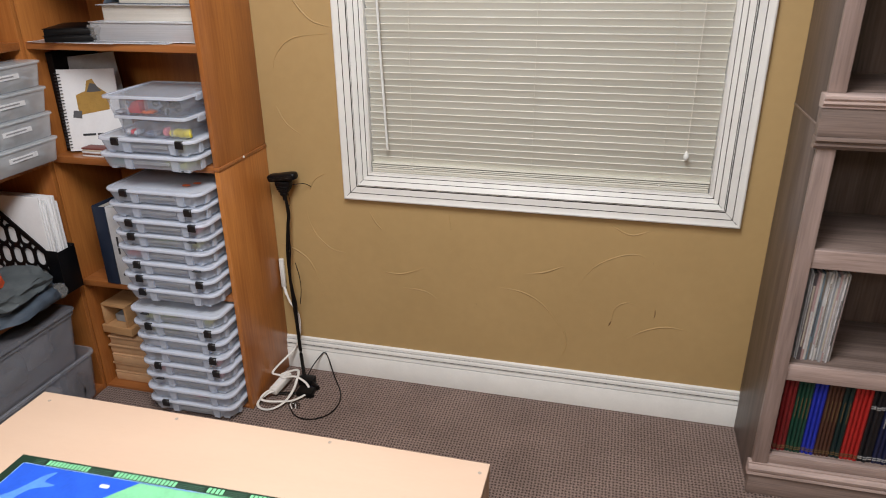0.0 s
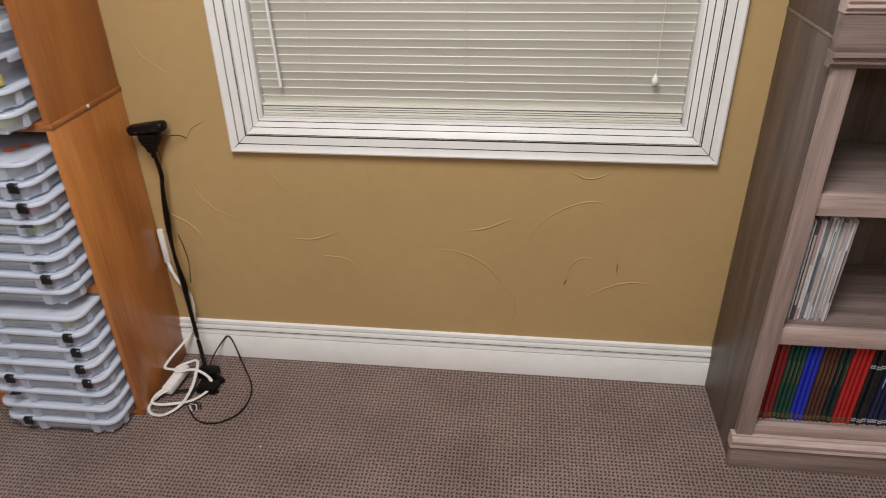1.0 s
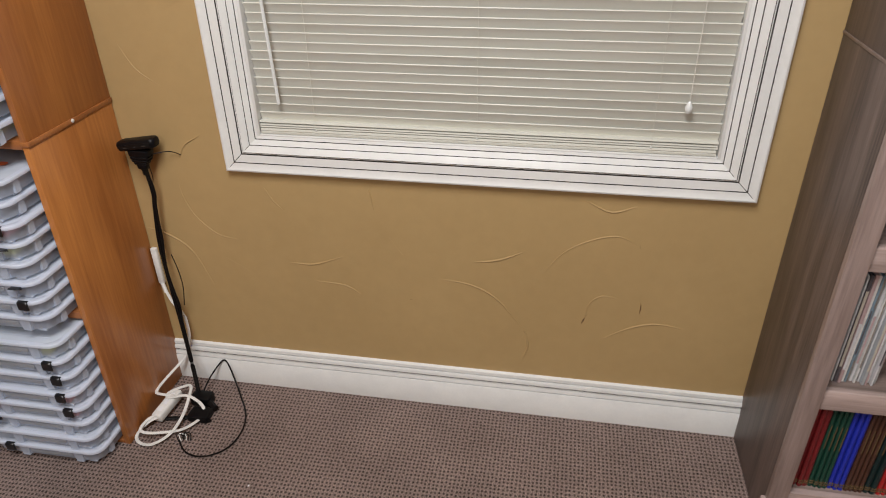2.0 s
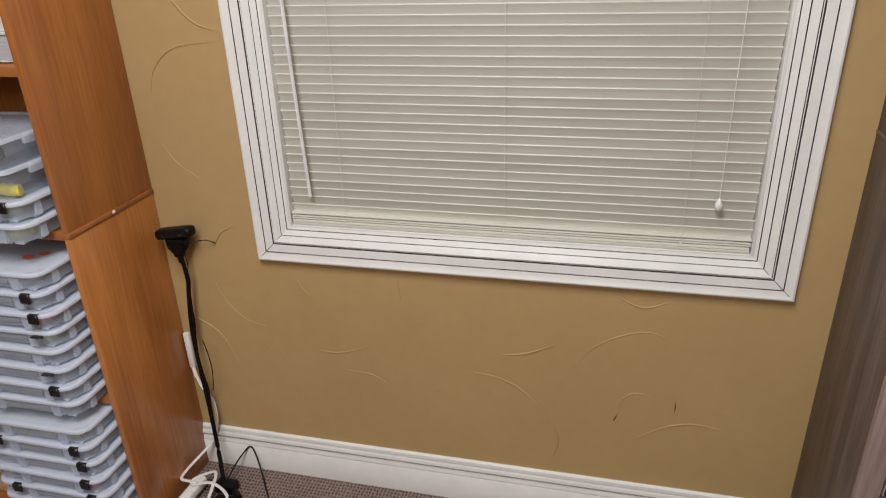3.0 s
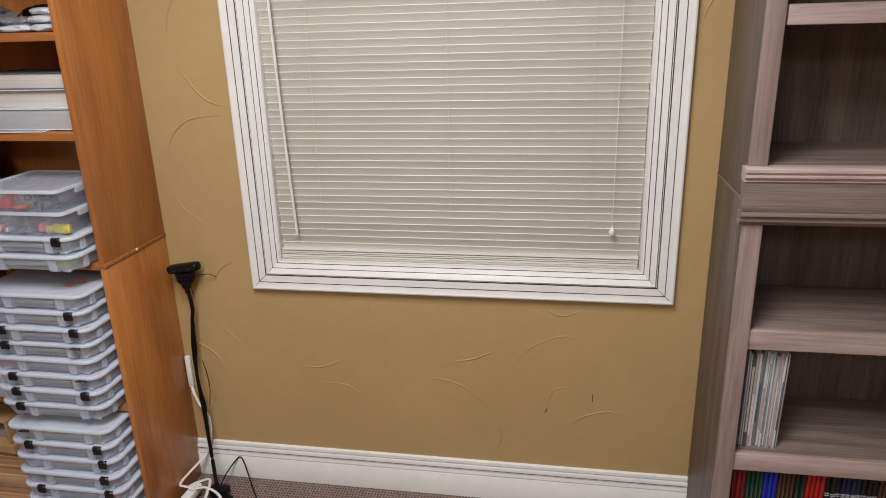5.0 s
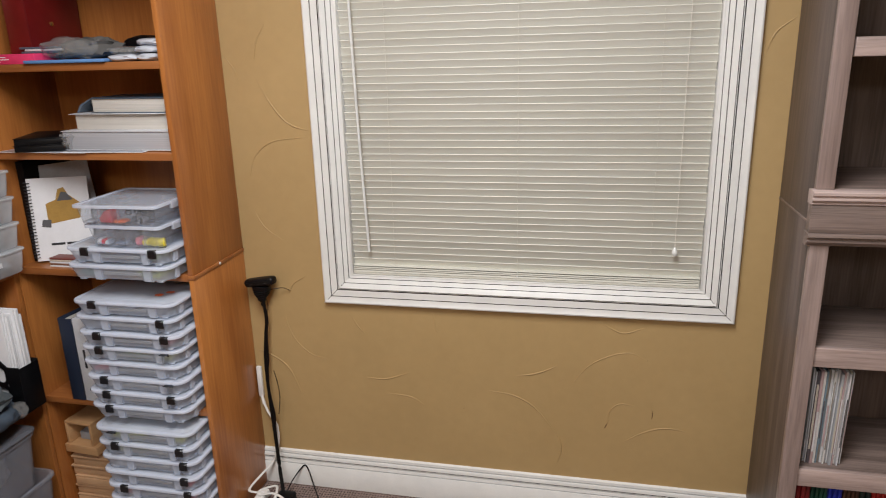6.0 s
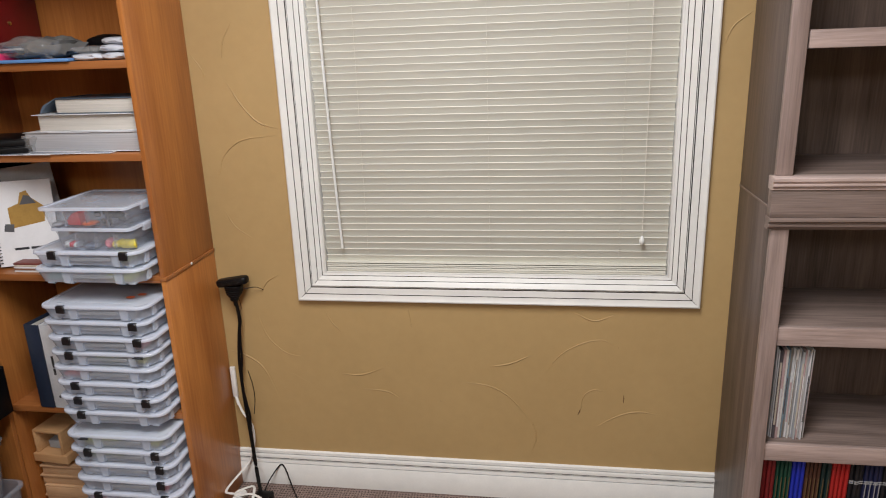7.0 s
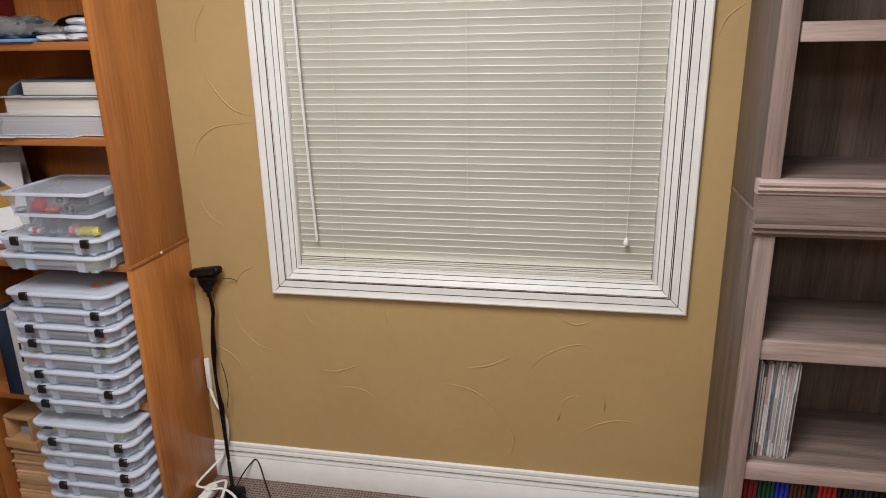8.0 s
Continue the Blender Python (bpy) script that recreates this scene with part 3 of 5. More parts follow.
def small_case(x, y, z, height, latches, fills, label, turn=0.0):
    c = thing("storage_case", (x, y, z), label, "storage case", "stacked storage cases", turn=turn, local=True)
    c.scale = (1, 1, height / CH)
    tray = part("tray", TRAY_ME, PLASTIC, c)
    for rx in (-0.060, 0.098):
        part("rib", RIB_ME, PLASTIC, tray).location = (rx, 0, 0)
    for ry in (-0.062, 0.052):
        part("rib", END_RIB_ME, PLASTIC, tray).location = (0, ry, 0)
    part("grip_recess", GRIP_ME, RECESS, tray)
    lid = part("lid", LID_ME, RIM, c, "milky plastic lid")
    part("panel", PANEL_ME, LID, lid)
    for k, sx in (("L", -1), ("R", 1)):
        if k in latches or k.lower() in latches:
            ob = part("latch", LATCH_ME if k in latches else OPEN_ME, LATCH, c, "black snap latch" if k in latches else "black snap latch hanging open")
            ob.location = ((0.1245 if sx > 0 else -0.0945) + rnd.uniform(-0.002, 0.002), -CD / 2, 0)
    for i, (kind, x0, x1) in enumerate(fills):
        x0, x1 = x0 * 0.93, x1 * 0.93
        bm = bmesh.new()
        for j in range(5):
            w = (x1 - x0) / 5
            h = rnd.uniform(0.010, 0.021)
            d0 = -CD / 2 + 0.0095 + rnd.uniform(0, 0.004)
            block((x0 + w * j, d0 + 0.004, 0.0115), (x0 + w * (j + 0.9), d0 + rnd.uniform(0.05, 0.17), 0.0105 + h), 0.003, 1, bm=bm)
        part("contents", bm, FILL[kind], c)
    return c


SX = -1.1950
MID = [("L", [("grey", -0.14, 0.02), ("grey", 0.05, 0.13)]), ("R", [("grey", -0.12, 0.06), ("grey", 0.08, 0.14)]), ("LR", [("blue", -0.14, -0.06), ("pink", 0.10, 0.14)]),
       ("Lr", [("green", -0.03, 0.05), ("lime", 0.085, 0.14), ("grey", -0.13, -0.05)]), ("", [("pink", -0.145, -0.07), ("grey", -0.05, 0.12)]),
       ("Lr", [("white", -0.12, 0.05), ("blue", 0.06, 0.12)]), ("LR", [("white", -0.13, 0.13)]), ("L", [("white", -0.13, 0.10)])]
LOW = [("l", [("lime", -0.12, 0.0), ("white", 0.02, 0.1), ("lime", 0.11, 0.14)]), ("LR", [("green", -0.13, 0.0), ("white", 0.02, 0.12)]), ("R", [("white", -0.13, 0.13)]),
       ("R", [("dark", -0.12, -0.02), ("grey", 0.0, 0.08), ("red", 0.115, 0.145)]), ("LR", [("pink", -0.14, -0.06), ("grey", -0.04, 0.06), ("pink", 0.10, 0.145)]),
       ("l", [("grey", -0.13, 0.13)]), ("", [("white", -0.13, 0.0), ("pink", 0.02, 0.06)]), ("L", [("dark", -0.12, -0.06), ("white", 0.0, 0.13)])]
for stack, bottom, h in ((MID, S_LOW, 0.0478), (LOW, 0.0112, 0.0504)):
    for i, (latches, fills) in enumerate(reversed(stack)):
        small_case(SX + (0.011 if stack is LOW else 0.010) + rnd.uniform(-0.003, 0.003) - (0.004 if i > 5 else 0), (1.706 if stack is LOW else 1.708) + CD / 2 + rnd.uniform(-0.003, 0.003), bottom + i * h, h, latches, fills,
                   "frosted clear plastic storage case with black latches" if latches else "frosted clear plastic storage case in a stack", rnd.uniform(-0.5, 0.5))
small_case(SX + 0.008, 1.716 + CD / 2, S_CASE, 0.050, "", [("teal", -0.14, -0.08), ("grey", -0.06, 0.04), ("lime", 0.06, 0.14)], "frosted clear plastic storage case in a stack")
small_case(SX + 0.010, 1.718 + CD / 2, S_CASE + 0.050, 0.0495, "LR", [("blue", -0.10, 0.03), ("green", 0.09, 0.13)], "frosted clear plastic storage case with black latches", -0.6)
# red stickers on the uppermost lid of the tall stack
for x, y in ((-1.108, 1.786), (-1.087, 1.811)):
    solid("sticker", loft([(0.026, 0.018, 0), (0.026, 0.018, 0.0006)], 0.009, 4, at=(x, y, S_LOW + 8 * 0.0478 + 0.0002)), FILL["orange"], "small orange-red sticker on a case lid", "sticker")


def hinged_box(x, y, z, w, d, h, fills, label, turn=0.0):
    b = thing("parts_box", (x, y, z), label, "storage box", "deep parts boxes", turn=turn, local=True)
    part("tray", loft([(w - 0.034, d - 0.034, 0.001), (w - 0.028, d - 0.028, 0.004), (w - 0.012, d - 0.012, h - 0.010), (w - 0.012, d - 0.012, h - 0.008)], 0.016, 3, top=False), CLEAR, b)
    lid = part("lid", loft([(w - 0.016, d - 0.016, h - 0.0075), (w, d, h - 0.0090), (w + 0.001, d + 0.001, h - 0.004), (w, d, h - 0.0006), (w - 0.016, d - 0.016, h - 0.0006), (w - 0.018, d - 0.018, h - 0.003)],
                            0.014, 3, bottom=False, top=False), RIM, b, "milky plastic lid")
    part("panel", loft([(w - 0.0165, d - 0.0165, h - 0.0060), (w - 0.0165, d - 0.0165, h - 0.0035)], 0.010, 3), CLEAR_LID, lid)
    for x0 in (-0.24, 0.0, 0.24):
        part("divider", block((w * x0 - 0.001, -d / 2 + 0.016, 0.004), (w * x0 + 0.001, d / 2 - 0.016, h - 0.011), 0), CLEAR, b)
    part("clip", block((w / 2 - 0.006, -0.05, h - 0.022), (w / 2 + 0.003, -0.015, h - 0.002), 0.002), CLEAR_LID, b)
    for kind, shape, x0, x1, hh in fills:
        cx, y = (x0 + x1) / 2, -d / 2 + 0.034
        if shape == "chain":                     # a heap of small links
            bm, pick = bmesh.new(), random.Random(3)
            for k in range(26):
                c = Vector((pick.uniform(x0, x1), y + pick.uniform(-0.014, 0.030), 0.012 + pick.uniform(0, hh - 0.014)))
                a, e = pick.uniform(0, 3), pick.uniform(-0.6, 0.6)
                ring = [c + Vector((0.0075 * math.cos(q) * math.cos(a), 0.0075 * math.cos(q) * math.sin(a) + e * 0.005 * math.sin(q), 0.0065 * math.sin(q))) for q in (2 * math.pi * m / 8 for m in range(9))]
                tube(ring, 0.0021, 5, 2, bm=bm)
        elif shape == "tubes":                   # short capsules side by side
            bm = bmesh.new()
            for k in range(3):
                xa = x0 + (x1 - x0) * k / 3
                tube([(xa, y + 0.004 * k, 0.012 + 0.003 * (k % 2)), (xa + 0.012, y + 0.001 * k, 0.013), (xa + (x1 - x0) * 0.40, y + 0.006, 0.014)], 0.0125 if k else 0.0105, 10, 3, bm=bm)
        elif shape == "wedge":
            bm = prism([(x0, 0.006), (x1, 0.005), (x1 - 0.002, hh), (cx - 0.004, hh * 0.92), (x0 - 0.004, hh * 0.45)], y - 0.010, y + 0.03, axis="y")
            bmesh.ops.bevel(bm, geom=list(bm.edges), offset=0.003, segments=2, affect="EDGES", profile=0.5)
        else:
            bm = lump((cx, y, 0.005), ((x1 - x0) / 2, 0.02, hh / 2), x0 * 31, 0.2, 3)
        part("contents", bm, FILL[kind], b)
    return b


hinged_box(-1.1480, 1.716 + 0.115, S_CASE + 0.1002, 0.244, 0.225, 0.0655, [("white", "lump", -0.098, -0.082, 0.018), ("red", "lump", -0.084, -0.070, 0.016), ("white", "lump", -0.070, -0.060, 0.014), ("blue", "lump", -0.040, -0.004, 0.010),
                                                                        ("pink", "lump", 0.026, 0.046, 0.026), ("yellow", "tubes", 0.046, 0.104, 0.024)],
           "frosted parts box with yellow and red pieces inside", -1.0)
hinged_box(-1.1575, 1.706 + 0.125, S_CASE + 0.1660, 0.260, 0.250, 0.0600, [("red", "wedge", -0.060, -0.024, 0.042), ("dark", "chain", 0.030, 0.082, 0.044), ("grey", "lump", -0.110, -0.080, 0.008), ("orange", "lump", -0.02, 0.02, 0.010)],
           "large frosted parts box with red and black pieces", 1.2)

# ---- books, papers and boxes in the orange bookcase ----
BOOKW = plain("white paper jacket", (0.78, 0.79, 0.82), 0.35)
JACKET = plain("blue-grey jacket", (0.10, 0.14, 0.19), 0.4)


def flat_book(x0, x1, y0, y1, z0, z1, cover, label, turn=0.0, over=0.004, leaves=PAGES):
    b = thing("book", ((x0 + x1) / 2, (y0 + y1) / 2, z0), label, "book", "stacked books", turn=turn, local=True)
    w, d, h = (x1 - x0) / 2, (y1 - y0) / 2, z1 - z0
    part("page_block", block((-w + over, -d + over, 0.0022), (w - over, d - 0.002, h - 0.0022), 0.001), leaves, b)
    part("cover", block((-w, -d, 0), (w, d, 0.002), 0.0008, 1), cover, b)
    part("cover", block((-w, -d, h - 0.002), (w, d, h), 0.0008, 1), cover, b)
    part("spine", block((-w, d - 0.002, 0.002), (w, d + 0.001, h - 0.002), 0.0005, 1), cover, b)
    return b


flat_book(-1.385, -1.022, 1.832, 2.06, S_MID + 0.003, S_MID + 0.058, BOOKW, "thick book in a clear wrapper lying flat", 0.0, 0.004, PAGES_GREY)
flat_book(-1.352, -1.024, 1.838, 2.06, S_MID + 0.0585, S_MID + 0.106, BOOKW, "thick white book lying on another book", 0.6, 0.012)
flat_book(-1.285, -1.026, 1.850, 2.05, S_MID + 0.1065, S_MID + 0.148, JACKET, "thick book with a dark blue jacket on the pile", -1.0)
# the uppermost jacket flap sticks out
solid("jacket_flap", prism([(-1.345, S_MID + 0.1075), (-1.33, S_MID + 0.130), (-1.287, S_MID + 0.150), (-1.287, S_MID + 0.1475), (-1.325, S_MID + 0.126), (-1.338, S_MID + 0.1075)], 1.865, 2.03, axis="y"),
      JACKET, "loose dark blue book jacket flap", "book jacket")
solid("plastic_wrap", lump((-1.372, 1.848, S_MID + 0.0035), (0.028, 0.020, 0.026), 4.0, 0.3, 4, 1.8), BAG, "crinkled clear plastic wrap on a book", "wrapper")
PHOTO = plain("glossy blue-grey print", (0.42, 0.45, 0.52), 0.15)
for x0, x1, y0, zz, tn in ((-1.585, -1.28, 1.795, 0.0006, -1.5), (-1.37, -1.11, 1.799, 0.0016, 2.0)):
    s = thing("photo_sheet", ((x0 + x1) / 2, y0 + 0.10, S_MID + zz), "glossy printed sheet sticking out over the shelf edge", "sheet", "glossy sheets", turn=tn, local=True)
    w = (x1 - x0) / 2
    part("paper", block((-w, -0.10, 0), (w, 0.10, 0.0007), 0), PAPER, s)
    part("print", block((-w + 0.006, -0.094, 0.0008), (w - 0.006, 0.094, 0.001), 0), PHOTO, s)
for i in range(2):
    k = thing("flat_box", (-1.470, 1.905, S_MID + 0.003 + 0.0195 * i), "flat black cardboard box in a small pile", "box", "flat black boxes", turn=24 + 1.5 * i, local=True)
    part("body", block((-0.08, -0.105, 0), (0.08, 0.105, 0.0165), 0.002), BLACK, k)
    part("lid", block((-0.082, -0.107, 0.0166), (0.082, 0.107, 0.0192), 0.001), BLACK, k)

# uppermost shelf
rb = thing("ring_binder", (-1.50, 1.98, S_TOP), "red lever arch binder standing on the shelf", "binder")
part("spine", block((-1.536, 1.872, S_TOP + 0.0005), (-1.464, 1.876, S_TOP + 0.31), 0.0015), RED_V, rb)
part("cover", block((-1.468, 1.876, S_TOP + 0.0005), (-1.464, 2.090, S_TOP + 0.31), 0.001), RED_V, rb)
part("cover", block((-1.536, 1.876, S_TOP + 0.0005), (-1.532, 2.090, S_TOP + 0.31), 0.001), RED_V, rb)
part("page_block", block((-1.530, 1.885, S_TOP + 0.006), (-1.470, 2.082, S_TOP + 0.30), 0.002), PAGES, rb)
clasp = part("clasp", loft([(0.012, 0.012, 0), (0.012, 0.012, 0.003), (0.006, 0.006, 0.005)], 0.006, at=(-1.50, 1.98, S_TOP)), GOLD, rb, "small brass clasp")
clasp.matrix_local = pose(0.036, -0.015, 0.112, 0, 90, 0)
pk = thing("carton", (-1.492, 1.868, S_TOP), "small bright pink carton lying on the shelf", "carton", turn=-4, local=True)
part("body", block((-0.082, -0.045, 0), (0.082, 0.045, 0.028), 0.0015), PINK, pk)
for z, w in ((0.019, 0.05), (0.013, 0.062), (0.007, 0.03)):
    part("print_bar", block((-0.07, -0.0456, z - 0.0012), (-0.07 + w, -0.045, z + 0.0012), 0), PAPER, pk)
for i, (c, dx) in enumerate(((JACKET, 0.0), (BOOKW, 0.012), (JACKET, -0.006))):
    solid("notebook", block((-1.49 + dx, 1.86, S_TOP + 0.0285 + 0.006 * i), (-1.37 + dx, 1.99, S_TOP + 0.034 + 0.006 * i), 0.001), c, "thin notebook lying on the pink carton", "notebook", group="thin notebooks")
solid("folder", block((-1.432, 1.794, S_TOP + 0.0005), (-1.175, 2.02, S_TOP + 0.0095), 0.003), BLUE_F, "light blue card folder lying over the shelf edge", "folder")
PACK = plain("pale blue-white film", (0.60, 0.63, 0.70), 0.25)
GREYC = plain("dark grey rolled cloth", (0.10, 0.095, 0.09), 0.8)
solid("plastic_bag", lump((-1.325, 1.885, S_TOP + 0.0100), (0.088, 0.062, 0.030), 2.0, 0.30, 4, 1.7), BAG, "crumpled clear plastic bag with grey contents", "plastic bag")
solid("grey_cloth", lump((-1.285, 1.90, S_TOP + 0.0100), (0.085, 0.05, 0.030), 7.0, 0.35, 3), GREYC, "rolled dark grey cloth in a bag", "cloth")
solid("black_pouch", lump((-1.20, 2.02, S_TOP + 0.0008), (0.060, 0.034, 0.038), 9.0, 0.18, 3), BLACK, "soft black pouch at the back of the shelf", "pouch")
for i, (x, y, z, w) in enumerate(((-1.145, 1.862, 0.0005, 0.048), (-1.06, 1.858, 0.0005, 0.038), (-1.150, 1.868, 0.0195, 0.042), (-1.068, 1.872, 0.0215, 0.046), (-1.066, 1.875, 0.040, 0.040))):
    solid("soft_pack", lump((x, y, S_TOP + z), (w, 0.05, 0.0105), 3.3 * i, 0.16, 3), PACK if i != 2 else BAG, "small white soft plastic pack", "pack", group="white packs")

# middle bay: notebook with a wire spiral, folders and booklets
COVER_A, COVER_B = plain("ochre print", (0.42, 0.24, 0.05), 0.5), plain("grey print", (0.10, 0.10, 0.11), 0.5)
sp = thing("spiral_notebook", (-1.462, 1.868, S_CASE), "white spiral-bound notebook with a printed cover leaning", "notebook", local=True)
sp.matrix_world = pose(-1.487, 1.885, S_CASE + 0.006, -4, 1, 28) @ Matrix.Diagonal((0.86, 1, 1.0, 1))
part("page_block", block((-0.098, 0.0, 0.0), (0.098, 0.007, 0.258), 0.001), PAPER, sp)
cov = part("cover", block((-0.098, -0.0014, 0.0), (0.098, -0.0004, 0.258), 0), PAPER, sp, "white printed cover")
bm = prism([(-0.045, 0.115), (0.062, 0.130), (0.070, 0.175), (0.030, 0.205), (0.018, 0.228), (-0.002, 0.222), (-0.012, 0.190), (-0.046, 0.178)], -0.0020, -0.0016, axis="y")
part("picture", bm, COVER_A, cov)
part("picture", prism([(-0.008, 0.186), (0.045, 0.188), (0.024, 0.212), (0.008, 0.214)], -0.0026, -0.0022, axis="y"), COVER_B, cov)
part("picture", prism([(-0.068, 0.108), (-0.038, 0.104), (-0.034, 0.128), (-0.062, 0.130)], -0.0026, -0.0022, axis="y"), COVER_B, cov)
for x0, x1 in ((-0.045, 0.0), (0.006, 0.066)):
    part("title_bar", block((x0, -0.0022, 0.048), (x1, -0.0018, 0.055), 0), INK, cov)
for k in range(24):
    z = 0.012 + k * 0.0101
    pts = [(-0.088, -0.002, z), (-0.096, -0.0075, z), (-0.108, -0.001, z + 0.002), (-0.101, 0.010, z + 0.003), (-0.092, 0.0075, z + 0.003)]
    part("wire_loop", tube(pts, 0.0015, 5, 3), INK, sp)
gp = thing("paper_sheaf", (-1.50, 1.90, S_CASE), "grey sheaf of papers leaning behind the notebook", "papers", local=True)
gp.matrix_world = pose(-1.500, 1.945, S_CASE + 0.001, -3, -5, 24)
part("sheaf", block((-0.082, 0, 0), (0.095, 0.006, 0.30), 0.001), plain("grey paper", (0.50, 0.50, 0.51), 0.7), gp)
bf = thing("document_folder", (-1.53, 1.88, S_CASE), "tall black folder leaning in the bookcase", "folder", local=True)
bf.matrix_world = pose(-1.585, 1.870, S_CASE + 0.001, 0, 0, 90)
part("cover", block((0, -0.012, 0), (0.20, -0.010, 0.315), 0.0008), BLACK, bf)
part("cover", block((0, 0.010, 0), (0.20, 0.012, 0.315), 0.0008), BLACK, bf)
part("page_block", block((0.004, -0.0095, 0.004), (0.195, 0.0095, 0.305), 0.001), PAPER, bf)
part("spine", block((-0.002, -0.012, 0), (0.0, 0.012, 0.315), 0.0008), BLACK, bf)
for i, c in enumerate((PAPER, plain("brown booklet", (0.25, 0.12, 0.08)), PAPER, plain("cream booklet", (0.7, 0.6, 0.5)), plain("red-brown booklet", (0.22, 0.06, 0.05)))):
    solid("booklet", block((-1.498 + 0.002 * (i % 2), 1.822, S_CASE + 0.0004 + 0.0058 * i), (-1.402, 1.865, S_CASE + 0.0056 + 0.0058 * i), 0.0008), c, "small thin booklet in a flat pile", "booklet", group="small booklets")

# binders beside the tall stack
for x, mat_, lab in ((-1.468, NAVY, "navy blue ring binder standing upright"), (-1.417, WHITE_V, "white ring binder with a printed spine")):
    b = thing("ring_binder", (x, 1.80, S_LOW), lab, "binder", "standing binders", turn=-3, local=True)
    w = 0.024
    part("spine", block((-w, 0, 0), (w, 0.003, 0.280), 0.002), mat_, b)
    for sx in (-1, 1):
        part("cover", block((sx * w - 0.0015, 0.003, 0), (sx * w + 0.0015, 0.262, 0.280), 0.001), mat_, b)
    part("page_block", block((-w + 0.004, 0.012, 0.006), (w - 0.004, 0.25, 0.27), 0.001), PAGES, b)
    if mat_ is WHITE_V:
        for z0, z1 in ((0.115, 0.137), (0.140, 0.178)):
            part("title_bar", block((-0.003, -0.0008, z0), (0.005, 0.0002, z1), 0), INK, b)
        part("finger_hole", loft([(0.009, 0.009, 0), (0.009, 0.009, 0.001)], 0.0045), INK, b).matrix_local = pose(0.002, 0.0002, 0.040, 90, 0, 0)

# small wooden box on a pile of flat cartons
wb = thing("wooden_box", (-1.525, 1.86, 0.2165), "small open pine box on top of flat cartons", "wooden box", turn=-4)
part("floor_board", block((-1.592, 1.832, 0.2165), (-1.462, 1.99, 0.2465), 0.0015), PINE, wb)
part("side_board", block((-1.583, 1.838, 0.247), (-1.574, 1.98, 0.322), 0.001), PINE, wb)
part("side_board", block((-1.486, 1.838, 0.247), (-1.477, 1.98, 0.322), 0.001), PINE, wb)
part("top_board", block((-1.583, 1.838, 0.3222), (-1.477, 1.98, 0.331), 0.001), PINE, wb)
part("back_board", block((-1.5735, 1.972, 0.247), (-1.4865, 1.98, 0.322), 0.001), PINE, wb)
part("block", block((-1.560, 1.87, 0.247), (-1.50, 1.95, 0.276), 0.003), plain("grey-blue foam", (0.35, 0.38, 0.42)), wb)
for i in range(5):
    j = rnd.uniform(-0.006, 0.006)
    c = thing("carton", (-1.51, 1.96, 0.0112 + 0.0375 * i), "flat tan cardboard carton in a pile", "carton", "tan cartons")
    part("body", block((-1.585 + j, 1.845 + rnd.uniform(-0.006, 0.006), 0.0112 + 0.0375 * i), (-1.395 + j, 2.08, 0.0112 + 0.0375 * i + 0.029), 0.002), CARD, c)
    part("lid", block((-1.588 + j, 1.842, 0.0112 + 0.0375 * i + 0.0292), (-1.392 + j, 2.082, 0.0112 + 0.0375 * i + 0.0366), 0.002), CARD, c)

# ---- in the side bookcase ----
LABEL = plain("white label", (0.85, 0.86, 0.88), 0.5)
for i in range(4):
    z = S_CASE - 0.0035 + 0.0775 * i
    d = thing("drawer_box", (-1.68, 1.62, z), "clear plastic drawer box with a white label strip", "storage box", "labelled drawer boxes", turn=rnd.uniform(-1, 1), local=True)
    part("tray", loft([(0.236, 0.328, 0.001), (0.242, 0.334, 0.004), (0.256, 0.348, 0.066), (0.256, 0.348, 0.0685)], 0.014, 3), DRAWER, d)
    part("lid", loft([(0.264, 0.356, 0.069), (0.266, 0.358, 0.072), (0.264, 0.356, 0.0758), (0.24, 0.33, 0.0768)], 0.016, 3), DRAWER, d)
    lab = part("label_strip", block((0.1265, -0.02, 0.036), (0.1285, 0.085, 0.050), 0), LABEL, d, "white label strip")
    part("text_bar", block((0.1286, -0.01, 0.0415), (0.1289, 0.065, 0.0455), 0), plain("grey print", (0.3, 0.3, 0.32)), lab)
    for y0, y1, k in ((-0.15, -0.03, "white"), (0.0, 0.06, "white"), (0.08, 0.15, "grey")):
        part("contents", lump((0.06, (y0 + y1) / 2, 0.006), (0.05, (y1 - y0) / 2, 0.022), y0 * 17 + i, 0.4, 2), FILL[k], d)

# black file holder with slots cut through its sides
FX0, FX1, FY0, FY1, FZ = -1.855, -1.562, 1.690, 1.768, S_LOW + 0.0005
mf = thing("magazine_holder", ((FX0 + FX1) / 2, (FY0 + FY1) / 2, FZ), "black slotted plastic file holder full of papers", "file holder")


